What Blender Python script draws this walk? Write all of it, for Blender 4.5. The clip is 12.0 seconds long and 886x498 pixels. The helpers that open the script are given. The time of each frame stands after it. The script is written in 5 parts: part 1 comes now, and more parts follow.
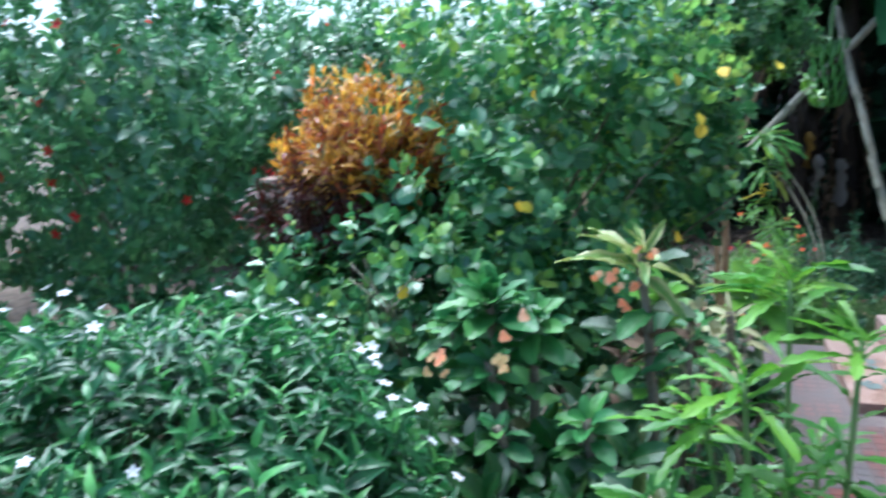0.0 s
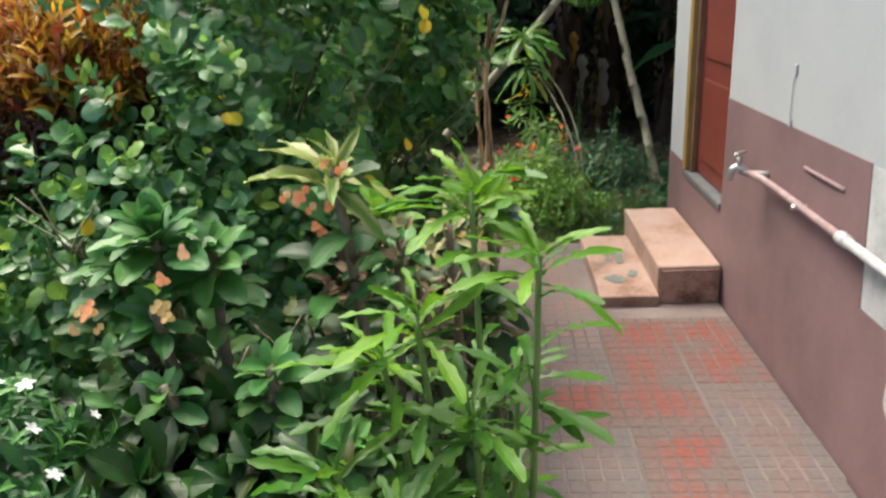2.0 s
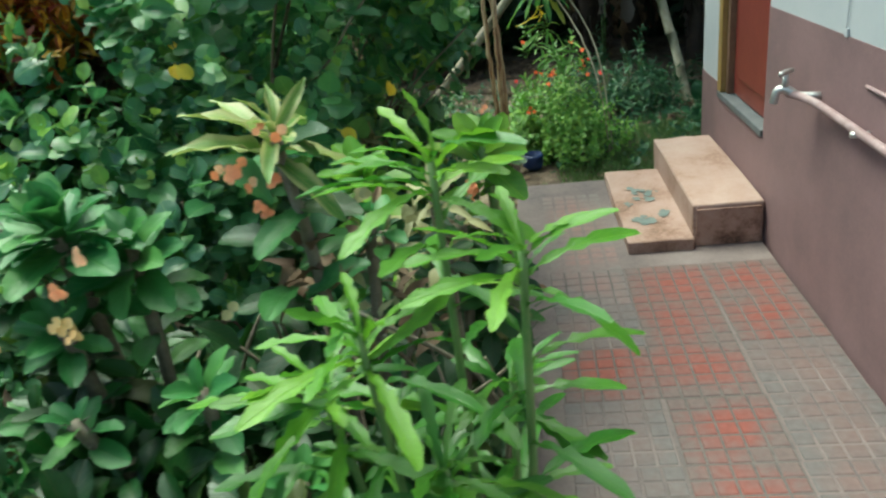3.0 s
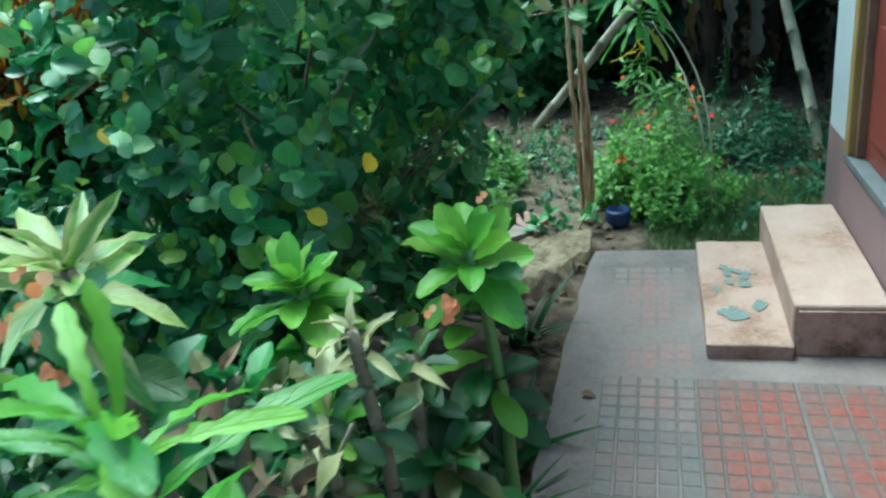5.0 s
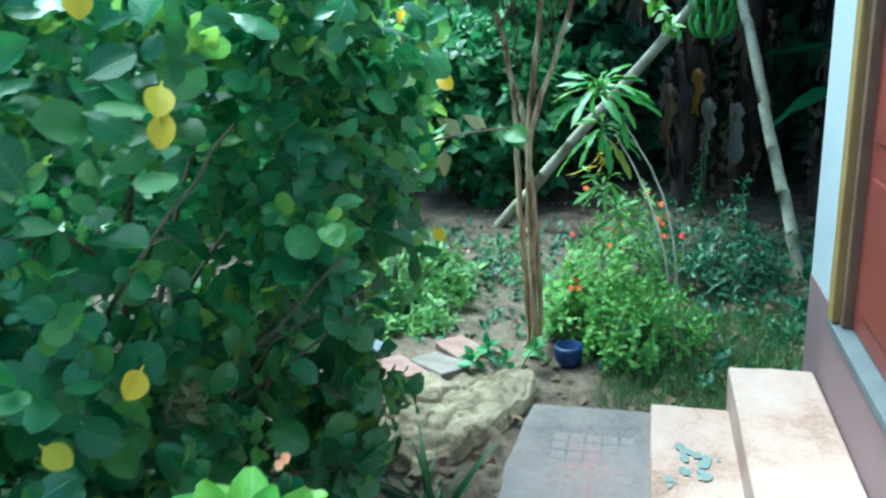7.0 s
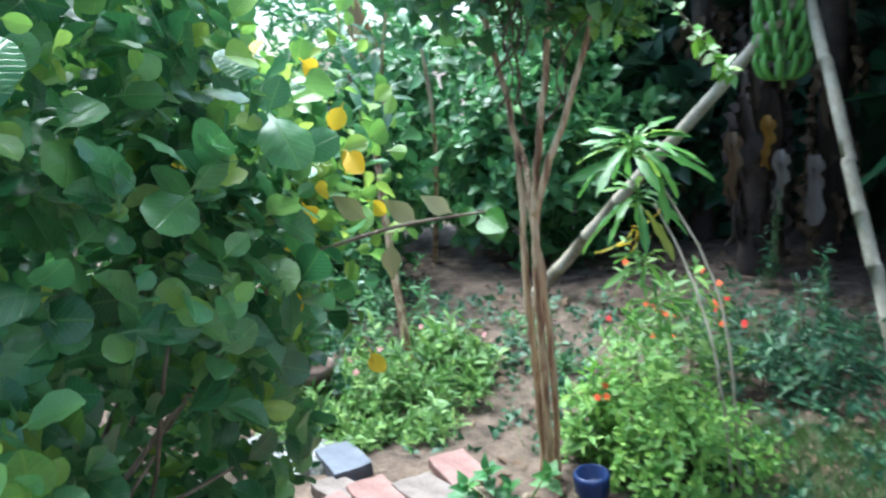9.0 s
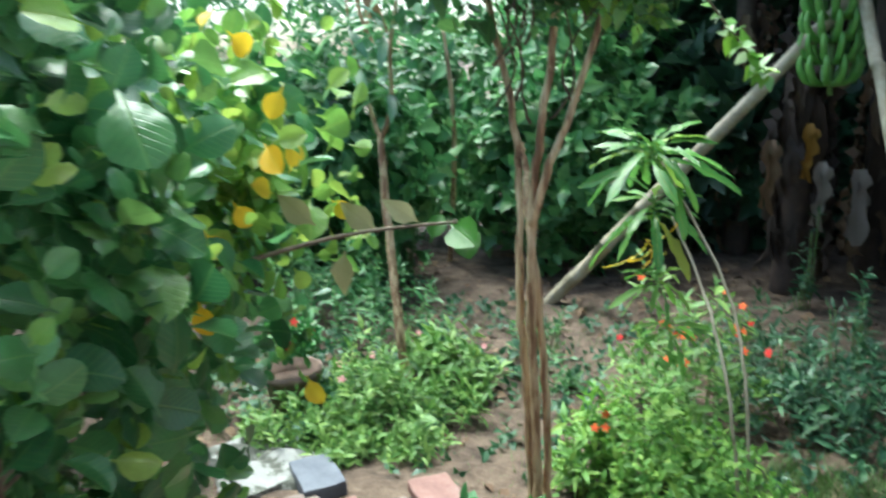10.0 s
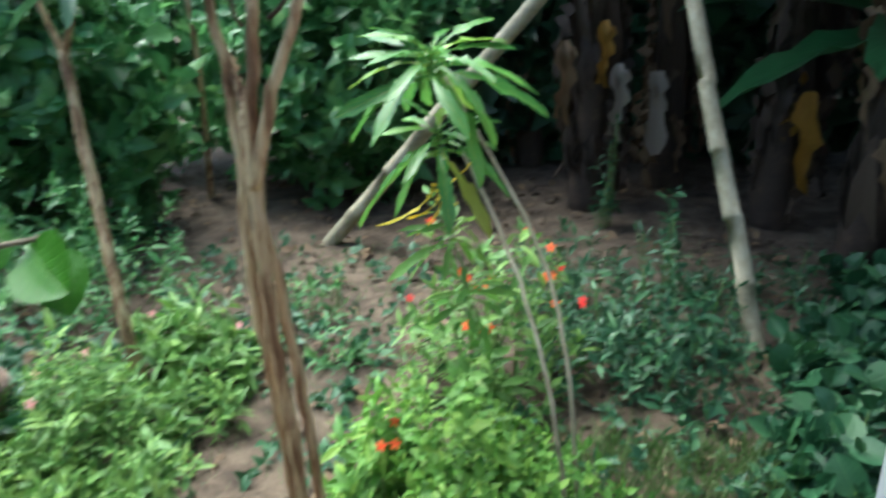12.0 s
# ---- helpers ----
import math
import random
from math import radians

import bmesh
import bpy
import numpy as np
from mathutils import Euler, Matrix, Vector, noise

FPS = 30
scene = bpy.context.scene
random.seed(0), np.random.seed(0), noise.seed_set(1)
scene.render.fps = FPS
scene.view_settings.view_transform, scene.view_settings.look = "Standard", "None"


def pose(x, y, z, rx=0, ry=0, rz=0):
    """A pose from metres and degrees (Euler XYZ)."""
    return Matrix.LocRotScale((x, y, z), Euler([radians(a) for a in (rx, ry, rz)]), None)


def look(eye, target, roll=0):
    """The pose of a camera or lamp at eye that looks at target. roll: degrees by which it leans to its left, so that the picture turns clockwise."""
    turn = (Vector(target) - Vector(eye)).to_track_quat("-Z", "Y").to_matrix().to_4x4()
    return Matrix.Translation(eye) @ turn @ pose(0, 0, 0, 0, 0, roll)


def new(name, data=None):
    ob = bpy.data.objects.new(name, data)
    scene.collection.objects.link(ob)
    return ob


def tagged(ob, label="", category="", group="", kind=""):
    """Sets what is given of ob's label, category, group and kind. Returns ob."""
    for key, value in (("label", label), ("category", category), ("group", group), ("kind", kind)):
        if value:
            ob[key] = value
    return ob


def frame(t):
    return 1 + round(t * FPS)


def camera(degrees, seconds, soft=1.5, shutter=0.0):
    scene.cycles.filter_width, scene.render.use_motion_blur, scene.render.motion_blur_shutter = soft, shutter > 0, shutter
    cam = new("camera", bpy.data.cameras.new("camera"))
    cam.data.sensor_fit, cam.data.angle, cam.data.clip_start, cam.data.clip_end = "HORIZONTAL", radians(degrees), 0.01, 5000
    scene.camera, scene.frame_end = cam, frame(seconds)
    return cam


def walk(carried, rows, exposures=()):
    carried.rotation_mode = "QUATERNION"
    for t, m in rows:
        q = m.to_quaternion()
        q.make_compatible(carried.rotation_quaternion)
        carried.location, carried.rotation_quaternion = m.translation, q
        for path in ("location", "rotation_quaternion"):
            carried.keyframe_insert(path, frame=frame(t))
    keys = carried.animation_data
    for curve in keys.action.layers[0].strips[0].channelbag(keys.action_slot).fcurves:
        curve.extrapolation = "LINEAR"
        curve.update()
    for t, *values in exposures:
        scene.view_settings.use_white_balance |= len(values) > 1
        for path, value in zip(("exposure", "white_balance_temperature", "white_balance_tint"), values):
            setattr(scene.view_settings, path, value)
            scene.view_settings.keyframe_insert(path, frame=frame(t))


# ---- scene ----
cam = camera(61.2, 12.0, soft=2.3, shutter=0.4)
PATH = [
    (0, (1.425, 0.978, 1.477), (0.788, 2.829, 1.068), -3.0),
    (0.5, (1.471, 0.994, 1.48), (1.136, 2.932, 1.116), -2.9),
    (1, (1.538, 1.056, 1.467), (1.404, 3.007, 1.046), -3.7),
    (1.5, (1.625, 1.155, 1.454), (1.546, 3.093, 0.966), -3.9),
    (2, (1.65, 1.292, 1.417), (1.502, 3.174, 0.755), -3.1),
    (2.5, (1.655, 1.477, 1.403), (1.39, 3.308, 0.645), -6.5),
    (3, (1.731, 1.632, 1.374), (1.485, 3.438, 0.551), -7.5),
    (3.2, (1.793, 1.685, 1.358), (1.431, 3.484, 0.565), -8.0),
    (4.8, (1.953, 2.15, 1.358), (1.403, 3.919, 0.605), -8.0),
    (5, (1.976, 2.204, 1.358), (1.409, 3.97, 0.609), -7.6),
    (5.5, (2.088, 2.365, 1.377), (1.371, 4.093, 0.67), -5.9),
    (6, (2.151, 2.508, 1.395), (1.39, 4.235, 0.733), -5.6),
    (6.5, (2.102, 2.7, 1.42), (1.493, 4.498, 0.791), -2.3),
    (7, (2.087, 2.838, 1.429), (1.558, 4.673, 0.835), -3.8),
    (7.2, (2.098, 2.917, 1.422), (1.582, 4.764, 0.852), -4.1),
    (8.8, (2.192, 3.495, 1.423), (1.546, 5.324, 0.936), -4.0),
    (9, (2.191, 3.57, 1.42), (1.478, 5.376, 0.941), -4.8),
    (9.5, (2.256, 3.715, 1.426), (1.344, 5.444, 1.006), -2.1),
    (10, (2.24, 3.859, 1.396), (1.44, 5.624, 0.903), -2.4),
    (10.5, (2.163, 4.055, 1.368), (1.596, 5.861, 0.723), -3.6),
    (11, (2.14, 4.244, 1.324), (1.645, 6.026, 0.562), -4.1),
    (11.5, (2.174, 4.43, 1.321), (1.622, 6.169, 0.501), -3.9),
    (12, (2.149, 4.617, 1.322), (1.865, 6.451, 0.575), -2.2),
]
walk(cam, [(t, look(eye, target, roll)) for t, eye, target, roll in PATH],
     [(0, 1.65, 5000, 4), (0.8, 1.72, 5900, 7), (1.5, 1.68, 6750, 10), (2.2, 1.36, 6900, 3), (3, 1.3, 6100, -14),
      (5, 1.53, 4950, -23), (7, 2.12, 4600, -22), (9, 2.3, 5250, 4), (11.3, 1.8, 5950, -12), (12, 2.0, 5650, -2)])

# ---- sky, sun and exposure ----
world = bpy.data.worlds.new("sky")
scene.world = world
world.use_nodes = True
wn = world.node_tree.nodes
sky = wn.new("ShaderNodeTexSky")
sky.sky_type = "NISHITA"
sky.sun_disc = False
sky.sun_elevation, sky.sun_rotation = radians(66), radians(-47)
sky.air_density, sky.dust_density, sky.ozone_density = 1.0, 4.0, 1.0
wn["Background"].inputs[1].default_value = 0.13
world.node_tree.links.new(sky.outputs[0], wn["Background"].inputs[0])
sun = new("sun", bpy.data.lights.new("sun", "SUN"))
sun.data.energy, sun.data.angle, sun.data.color = 2.4, radians(40), (1.0, 0.95, 0.86)
sun.matrix_world = look((-1.2, 1.1, 3.6), (0, 0, 0))

# ---- materials ----


def material(name):
    m = bpy.data.materials.new(name)
    m.use_nodes = True
    return m, m.node_tree.nodes, m.node_tree.links, m.node_tree.nodes["Principled BSDF"]


def ramp_of(nodes, stops):
    r = nodes.new("ShaderNodeValToRGB")
    e = r.color_ramp.elements
    while len(e) < len(stops):
        e.new(0.5)
    for k, (p, c) in enumerate(stops):
        e[k].position, e[k].color = p, (*c, 1)
    return r


def noise_of(nodes, links, scale, detail=4, rough=0.6, coords="Object", stretch=1.0):
    c = nodes.new("ShaderNodeTexCoord")
    n = nodes.new("ShaderNodeTexNoise")
    n.inputs["Scale"].default_value, n.inputs["Detail"].default_value, n.inputs["Roughness"].default_value = scale, detail, rough
    p = nodes.new("ShaderNodeMapping")
    p.inputs["Scale"].default_value = (1, 1, stretch)
    links.new(c.outputs[coords], p.inputs["Vector"])
    links.new(p.outputs[0], n.inputs["Vector"])
    return n


def bump_of(nodes, links, b, height, strength, distance):
    k = nodes.new("ShaderNodeBump")
    k.inputs["Strength"].default_value, k.inputs["Distance"].default_value = strength, distance
    links.new(height, k.inputs["Height"])
    links.new(k.outputs[0], b.inputs["Normal"])


def leaf_mat(name, stops, rough=0.42, through_light=0.3, vein=60, spec=0.5, ribs=0.5, margin=None):
    """Leaf tissue: colour differs leaf by leaf, light shines through the blade."""
    m, n, l, b = material(name)
    g, o = n.new("ShaderNodeNewGeometry"), n.new("ShaderNodeObjectInfo")
    a = n.new("ShaderNodeMath")
    a.operation = "ADD"
    f = n.new("ShaderNodeMath")
    f.operation = "FRACT"
    l.new(g.outputs["Random Per Island"], a.inputs[0])
    l.new(o.outputs["Random"], a.inputs[1])
    l.new(a.outputs[0], f.inputs[0])
    r = ramp_of(n, stops)
    l.new(f.outputs[0], r.inputs[0])
    t = noise_of(n, l, vein, 3)
    h = n.new("ShaderNodeHueSaturation")
    v = n.new("ShaderNodeMapRange")
    v.inputs["To Min"].default_value, v.inputs["To Max"].default_value = 0.7, 1.35
    l.new(t.outputs[0], v.inputs[0])
    l.new(v.outputs[0], h.inputs["Value"])
    l.new(r.outputs[0], h.inputs["Color"])
    b.inputs["Roughness"].default_value, b.inputs["Specular IOR Level"].default_value = rough, spec
    # midrib and side veins
    uv, sep = n.new("ShaderNodeUVMap"), n.new("ShaderNodeSeparateXYZ")
    l.new(uv.outputs[0], sep.inputs[0])

    def calc(op, x, y=0.0, z=0.0, clamp=False):
        k = n.new("ShaderNodeMath")
        k.operation, k.use_clamp = op, clamp
        for i, v in enumerate((x, y, z)):
            if isinstance(v, float):
                k.inputs[i].default_value = v
            else:
                l.new(v, k.inputs[i])
        return k.outputs[0]
    side = calc("ABSOLUTE", calc("SUBTRACT", sep.outputs[0], 0.5))
    rib = calc("MULTIPLY_ADD", side, -28.0, 1.0, True)
    wave = calc("SINE", calc("MULTIPLY_ADD", sep.outputs[1], 48.0, calc("MULTIPLY", side, -30.0)))
    vein_line = calc("MULTIPLY_ADD", wave, 4.0, -3.0, True)
    marks = calc("MAXIMUM", rib, calc("MULTIPLY", vein_line, 0.45))
    pale = n.new("ShaderNodeMix")
    pale.data_type = "RGBA"
    l.new(calc("MULTIPLY", marks, ribs), pale.inputs["Factor"])
    l.new(h.outputs[0], pale.inputs[6])
    pale.inputs[7].default_value = (*stops[-1][1], 1)
    out = pale.outputs[2]
    if margin:
        edge = n.new("ShaderNodeMix")
        edge.data_type = "RGBA"
        l.new(calc("MULTIPLY_ADD", calc("ADD", side, calc("MULTIPLY", t.outputs[0], 0.25)), 5.0, -1.35, True), edge.inputs["Factor"])
        l.new(out, edge.inputs[6])
        edge.inputs[7].default_value = (*margin, 1)
        out = edge.outputs[2]
    l.new(out, b.inputs["Base Color"])
    bump_of(n, l, b, calc("SUBTRACT", calc("MULTIPLY", t.outputs[0], 0.7), marks), 0.35, 0.003)
    tr, mix = n.new("ShaderNodeBsdfTranslucent"), n.new("ShaderNodeMixShader")
    l.new(out, tr.inputs[0])
    mix.inputs[0].default_value = through_light
    l.new(b.outputs[0], mix.inputs[1])
    l.new(tr.outputs[0], mix.inputs[2])
    l.new(mix.outputs[0], n["Material Output"].inputs[0])
    return m


def surface(name, stops, scale, rough=0.8, fine=60, bump=0.3, distance=0.01, detail=6, coords="Object", stretch=1.0):
    """A mineral, earthen or wooden surface: stains at one scale, grain at another."""
    m, n, l, b = material(name)
    t, u = noise_of(n, l, scale, detail, 0.65, coords, stretch), noise_of(n, l, fine, 5, 0.7, coords, stretch)
    x = n.new("ShaderNodeMath")
    x.operation = "MULTIPLY_ADD"
    x.inputs[1].default_value, x.inputs[2].default_value = 0.35, -0.175
    l.new(u.outputs[0], x.inputs[0])
    y = n.new("ShaderNodeMath")
    l.new(t.outputs[0], y.inputs[0])
    l.new(x.outputs[0], y.inputs[1])
    r = ramp_of(n, stops)
    l.new(y.outputs[0], r.inputs[0])
    l.new(r.outputs[0], b.inputs["Base Color"])
    b.inputs["Roughness"].default_value = rough
    bump_of(n, l, b, y.outputs[0], bump, distance)
    return m


M_round = leaf_mat("round_leaf", [(0.0, (0.036, 0.135, 0.05)), (0.5, (0.066, 0.21, 0.068)), (0.85, (0.12, 0.295, 0.085)), (1.0, (0.2, 0.38, 0.09))], 0.31, 0.32, 60, 0.8)
M_young = leaf_mat("young_round_leaf", [(0.0, (0.14, 0.31, 0.06)), (0.6, (0.22, 0.41, 0.075)), (1.0, (0.36, 0.5, 0.085))], 0.34, 0.5, 60, 0.7)
M_jaslit = leaf_mat("lit_young_jasmine_leaf", [(0.0, (0.07, 0.25, 0.06)), (1.0, (0.16, 0.4, 0.1))], 0.32, 0.32, 60, 0.5)
M_fresh = leaf_mat("fresh_spurge_leaf", [(0.0, (0.106, 0.275, 0.0257)), (0.6, (0.172, 0.359, 0.0347)), (1.0, (0.253, 0.421, 0.0475))], 0.36, 0.32)
# Dry sheath brown darkened to hold the shade inside the grove.
M_shadesheath = leaf_mat("shaded_sheath", [(0.0, (0.018, 0.012, 0.009)), (0.7, (0.042, 0.027, 0.018)), (1.0, (0.078, 0.054, 0.036))], 0.85, 0.1)
M_yellow = leaf_mat("yellow_leaf", [(0.0, (0.8, 0.52, 0.02)), (1.0, (0.7, 0.58, 0.04))], 0.5, 0.35)
M_pale = leaf_mat("pale_leaf", [(0.0, (0.35, 0.35, 0.182)), (1.0, (0.294, 0.28, 0.119))], 0.5, 0.3)
M_jasmine = leaf_mat("jasmine_leaf", [(0.0, (0.009, 0.055, 0.015)), (0.6, (0.021, 0.1, 0.028)), (1.0, (0.055, 0.19, 0.044))], 0.3, 0.25, 60, 0.45)
M_petal = leaf_mat("white_petal", [(0.0, (0.68, 0.68, 0.68)), (1.0, (0.64, 0.656, 0.68))], 0.6, 0.3)
M_euph = leaf_mat("spurge_leaf", [(0.0, (0.034, 0.14, 0.0382)), (0.6, (0.0561, 0.196, 0.0467)), (1.0, (0.102, 0.255, 0.0553))], 0.38, 0.3)
# Older olive-tinged leaves, darkened so the bed's deep shade is in their colour.
M_euph_oldshade = leaf_mat("shaded_old_spurge_leaf", [(0.0, (0.0072, 0.044, 0.008)), (0.6, (0.0128, 0.0616, 0.0096)), (0.9, (0.024, 0.084, 0.012)), (1.0, (0.064, 0.072, 0.0176))], 0.42, 0.26)
M_varieg = leaf_mat("pale_striped_leaf", [(0.0, (0.1, 0.22, 0.035)), (0.6, (0.17, 0.28, 0.05)), (1.0, (0.3, 0.36, 0.09))], 0.4, 0.3, 40, 0.5, 0.5, (0.36, 0.38, 0.14))
M_lancetop = leaf_mat("sunlit_lance_leaf", [(0.0, (0.0748, 0.22, 0.0141)), (0.6, (0.119, 0.29, 0.0194)), (1.0, (0.185, 0.352, 0.029))], 0.36, 0.38)
M_lance = leaf_mat("lance_leaf", [(0.0, (0.0298, 0.123, 0.00935)), (0.6, (0.051, 0.17, 0.0136)), (1.0, (0.0935, 0.221, 0.0187))], 0.36, 0.34)
M_croton = leaf_mat("croton_leaf", [(0.0, (0.5, 0.2, 0.02)), (0.35, (0.62, 0.36, 0.03)), (0.6, (0.42, 0.1, 0.02)), (0.85, (0.22, 0.03, 0.02)), (1.0, (0.16, 0.16, 0.03))], 0.4, 0.3)
M_crotontip = leaf_mat("croton_tip_leaf", [(0.0, (0.72, 0.32, 0.02)), (0.5, (0.85, 0.58, 0.05)), (1.0, (0.7, 0.2, 0.04))], 0.4, 0.4)
M_croton_dark = leaf_mat("dark_croton_leaf", [(0.0, (0.048, 0.012, 0.009)), (0.6, (0.096, 0.018, 0.012)), (1.0, (0.03, 0.03, 0.012))], 0.4, 0.2)
M_hib = leaf_mat("hibiscus_leaf", [(0.0, (0.06, 0.16, 0.066)), (0.6, (0.11, 0.26, 0.1)), (1.0, (0.2, 0.38, 0.14))], 0.28, 0.36, 60, 0.8)
M_far = leaf_mat("far_leaf", [(0.0, (0.0479, 0.148, 0.0479)), (0.6, (0.0826, 0.228, 0.0725)), (1.0, (0.158, 0.319, 0.0985))], 0.38, 0.36)
# Darker copy of the herb green that carries the shade near the grove.
M_shadeherb = leaf_mat("shaded_herb_leaf", [(0.0, (0.018, 0.07, 0.03)), (0.7, (0.035, 0.11, 0.045)), (1.0, (0.07, 0.17, 0.06))], 0.45, 0.2)
# Leaf green taken near black: the grove's shade is in the colour.
M_shade = leaf_mat("shaded_grove_leaf", [(0.0, (0.012, 0.035, 0.015)), (1.0, (0.025, 0.07, 0.025))], 0.5, 0.12)
M_tree = leaf_mat("tree_leaf", [(0.0, (0.031, 0.1, 0.031)), (0.7, (0.0588, 0.16, 0.045)), (1.0, (0.174, 0.34, 0.0824))], 0.4, 0.3)
M_herb = leaf_mat("herb_leaf", [(0.0, (0.075, 0.18, 0.042)), (0.6, (0.14, 0.28, 0.06)), (1.0, (0.24, 0.38, 0.09))], 0.5, 0.32)
M_lime = leaf_mat("lime_leaf", [(0.0, (0.0912, 0.236, 0.0386)), (0.6, (0.157, 0.332, 0.05)), (1.0, (0.267, 0.437, 0.0757))], 0.5, 0.3)
M_grass = leaf_mat("grass_blade", [(0.0, (0.05, 0.13, 0.03)), (1.0, (0.12, 0.2, 0.05))], 0.5, 0.25)
M_droop = leaf_mat("drooping_leaf", [(0.0, (0.05, 0.17, 0.04)), (0.6, (0.085, 0.25, 0.05)), (0.85, (0.15, 0.33, 0.055)), (1.0, (0.36, 0.38, 0.05))], 0.3, 0.3, 60, 0.45)
M_banana = leaf_mat("banana_leaf", [(0.0, (0.02, 0.08, 0.03)), (1.0, (0.04, 0.12, 0.04))], 0.3, 0.25, 12)
M_dryleaf = leaf_mat("dry_leaf", [(0.0, (0.11, 0.065, 0.035)), (0.6, (0.2, 0.135, 0.075)), (1.0, (0.06, 0.035, 0.02))], 0.8, 0.15)
M_straw = leaf_mat("straw_leaf", [(0.0, (0.3, 0.21, 0.11)), (0.6, (0.42, 0.32, 0.18)), (1.0, (0.22, 0.14, 0.07))], 0.8, 0.3)
M_palesheath = leaf_mat("pale_sheath", [(0.0, (0.252, 0.222, 0.198)), (1.0, (0.18, 0.15, 0.126))], 0.8, 0.2)
M_yellowsheath = leaf_mat("yellow_sheath", [(0.0, (0.27, 0.144, 0.018)), (1.0, (0.216, 0.102, 0.012))], 0.7, 0.2)
M_paleleaf = leaf_mat("pale_vine_leaf", [(0.0, (0.5, 0.58, 0.4)), (1.0, (0.2, 0.4, 0.12))], 0.4, 0.3)
M_fruit = leaf_mat("green_banana", [(0.0, (0.07, 0.2, 0.03)), (1.0, (0.12, 0.28, 0.05))], 0.45, 0.0)
M_salmon = leaf_mat("salmon_petal", [(0.0, (0.9, 0.3, 0.12)), (0.6, (0.95, 0.42, 0.22)), (1.0, (0.92, 0.55, 0.32))], 0.6, 0.4)
M_cream = leaf_mat("cream_petal", [(0.0, (0.85, 0.6, 0.25)), (1.0, (0.8, 0.5, 0.25))], 0.6, 0.3)
M_red = leaf_mat("red_petal", [(0.0, (0.7, 0.03, 0.03)), (1.0, (0.85, 0.06, 0.04))], 0.6, 0.3)
M_orange = leaf_mat("orange_red_petal", [(0.0, (0.85, 0.08, 0.02)), (1.0, (0.9, 0.2, 0.04))], 0.6, 0.3)
M_pink = leaf_mat("pink_petal", [(0.0, (0.85, 0.35, 0.35)), (1.0, (0.8, 0.45, 0.42))], 0.6, 0.3)
M_stem = surface("green_stem", [(0.3, (0.08, 0.17, 0.04)), (0.7, (0.14, 0.22, 0.06))], 20, 0.6)
M_twig = surface("grey_twig", [(0.3, (0.1, 0.08, 0.05)), (0.7, (0.22, 0.19, 0.14))], 15, 0.85)
M_thorn = surface("grey_thorn", [(0.3, (0.12, 0.1, 0.08)), (0.7, (0.26, 0.23, 0.19))], 30, 0.7)
M_bark = surface("smooth_bark", [(0.32, (0.1, 0.052, 0.026)), (0.45, (0.26, 0.15, 0.078)), (0.55, (0.5, 0.37, 0.21)), (0.75, (0.62, 0.5, 0.32))], 36, 0.8, 90, 0.6, stretch=0.09)
M_darkbark = surface("dark_bark", [(0.3, (0.05, 0.03, 0.02)), (0.7, (0.13, 0.09, 0.06))], 10, 0.9)
M_bamboo = surface("weathered_bamboo", [(0.3, (0.18, 0.153, 0.099)), (0.5, (0.324, 0.288, 0.198)), (0.75, (0.45, 0.414, 0.315))], 7, 0.65, 50, 0.2)
M_white = surface("white_wall_paint", [(0.25, (0.372, 0.394, 0.416)), (0.5, (0.421, 0.438, 0.454)), (0.8, (0.454, 0.465, 0.476))], 2.5, 0.75, 70, 0.12, 0.004)
M_dado = surface("mauve_wall_paint", [(0.25, (0.142, 0.0902, 0.0929)), (0.5, (0.2, 0.12, 0.122)), (0.75, (0.245, 0.151, 0.155))], 2.2, 0.7, 80, 0.15, 0.004)
M_patch = surface("limewashed_patch", [(0.3, (0.315, 0.315, 0.315)), (0.5, (0.465, 0.473, 0.473)), (0.75, (0.562, 0.57, 0.57))], 6, 0.85, 60, 0.3, 0.006)
M_cement = surface("grey_cement", [(0.28, (0.064, 0.056, 0.055)), (0.42, (0.126, 0.1, 0.097)), (0.55, (0.174, 0.135, 0.128)), (0.75, (0.222, 0.184, 0.177))], 2.2, 0.72, 60, 0.4, 0.006)
M_sill = surface("sill_cement", [(0.3, (0.084, 0.09, 0.096)), (0.7, (0.126, 0.132, 0.138))], 6, 0.7)
M_terracotta = surface("faded_red_oxide", [(0.26, (0.07, 0.045, 0.035)), (0.38, (0.24, 0.14, 0.1)), (0.5, (0.34, 0.225, 0.185)), (0.78, (0.41, 0.305, 0.265))], 3.0, 0.65, 60, 0.25, 0.004)


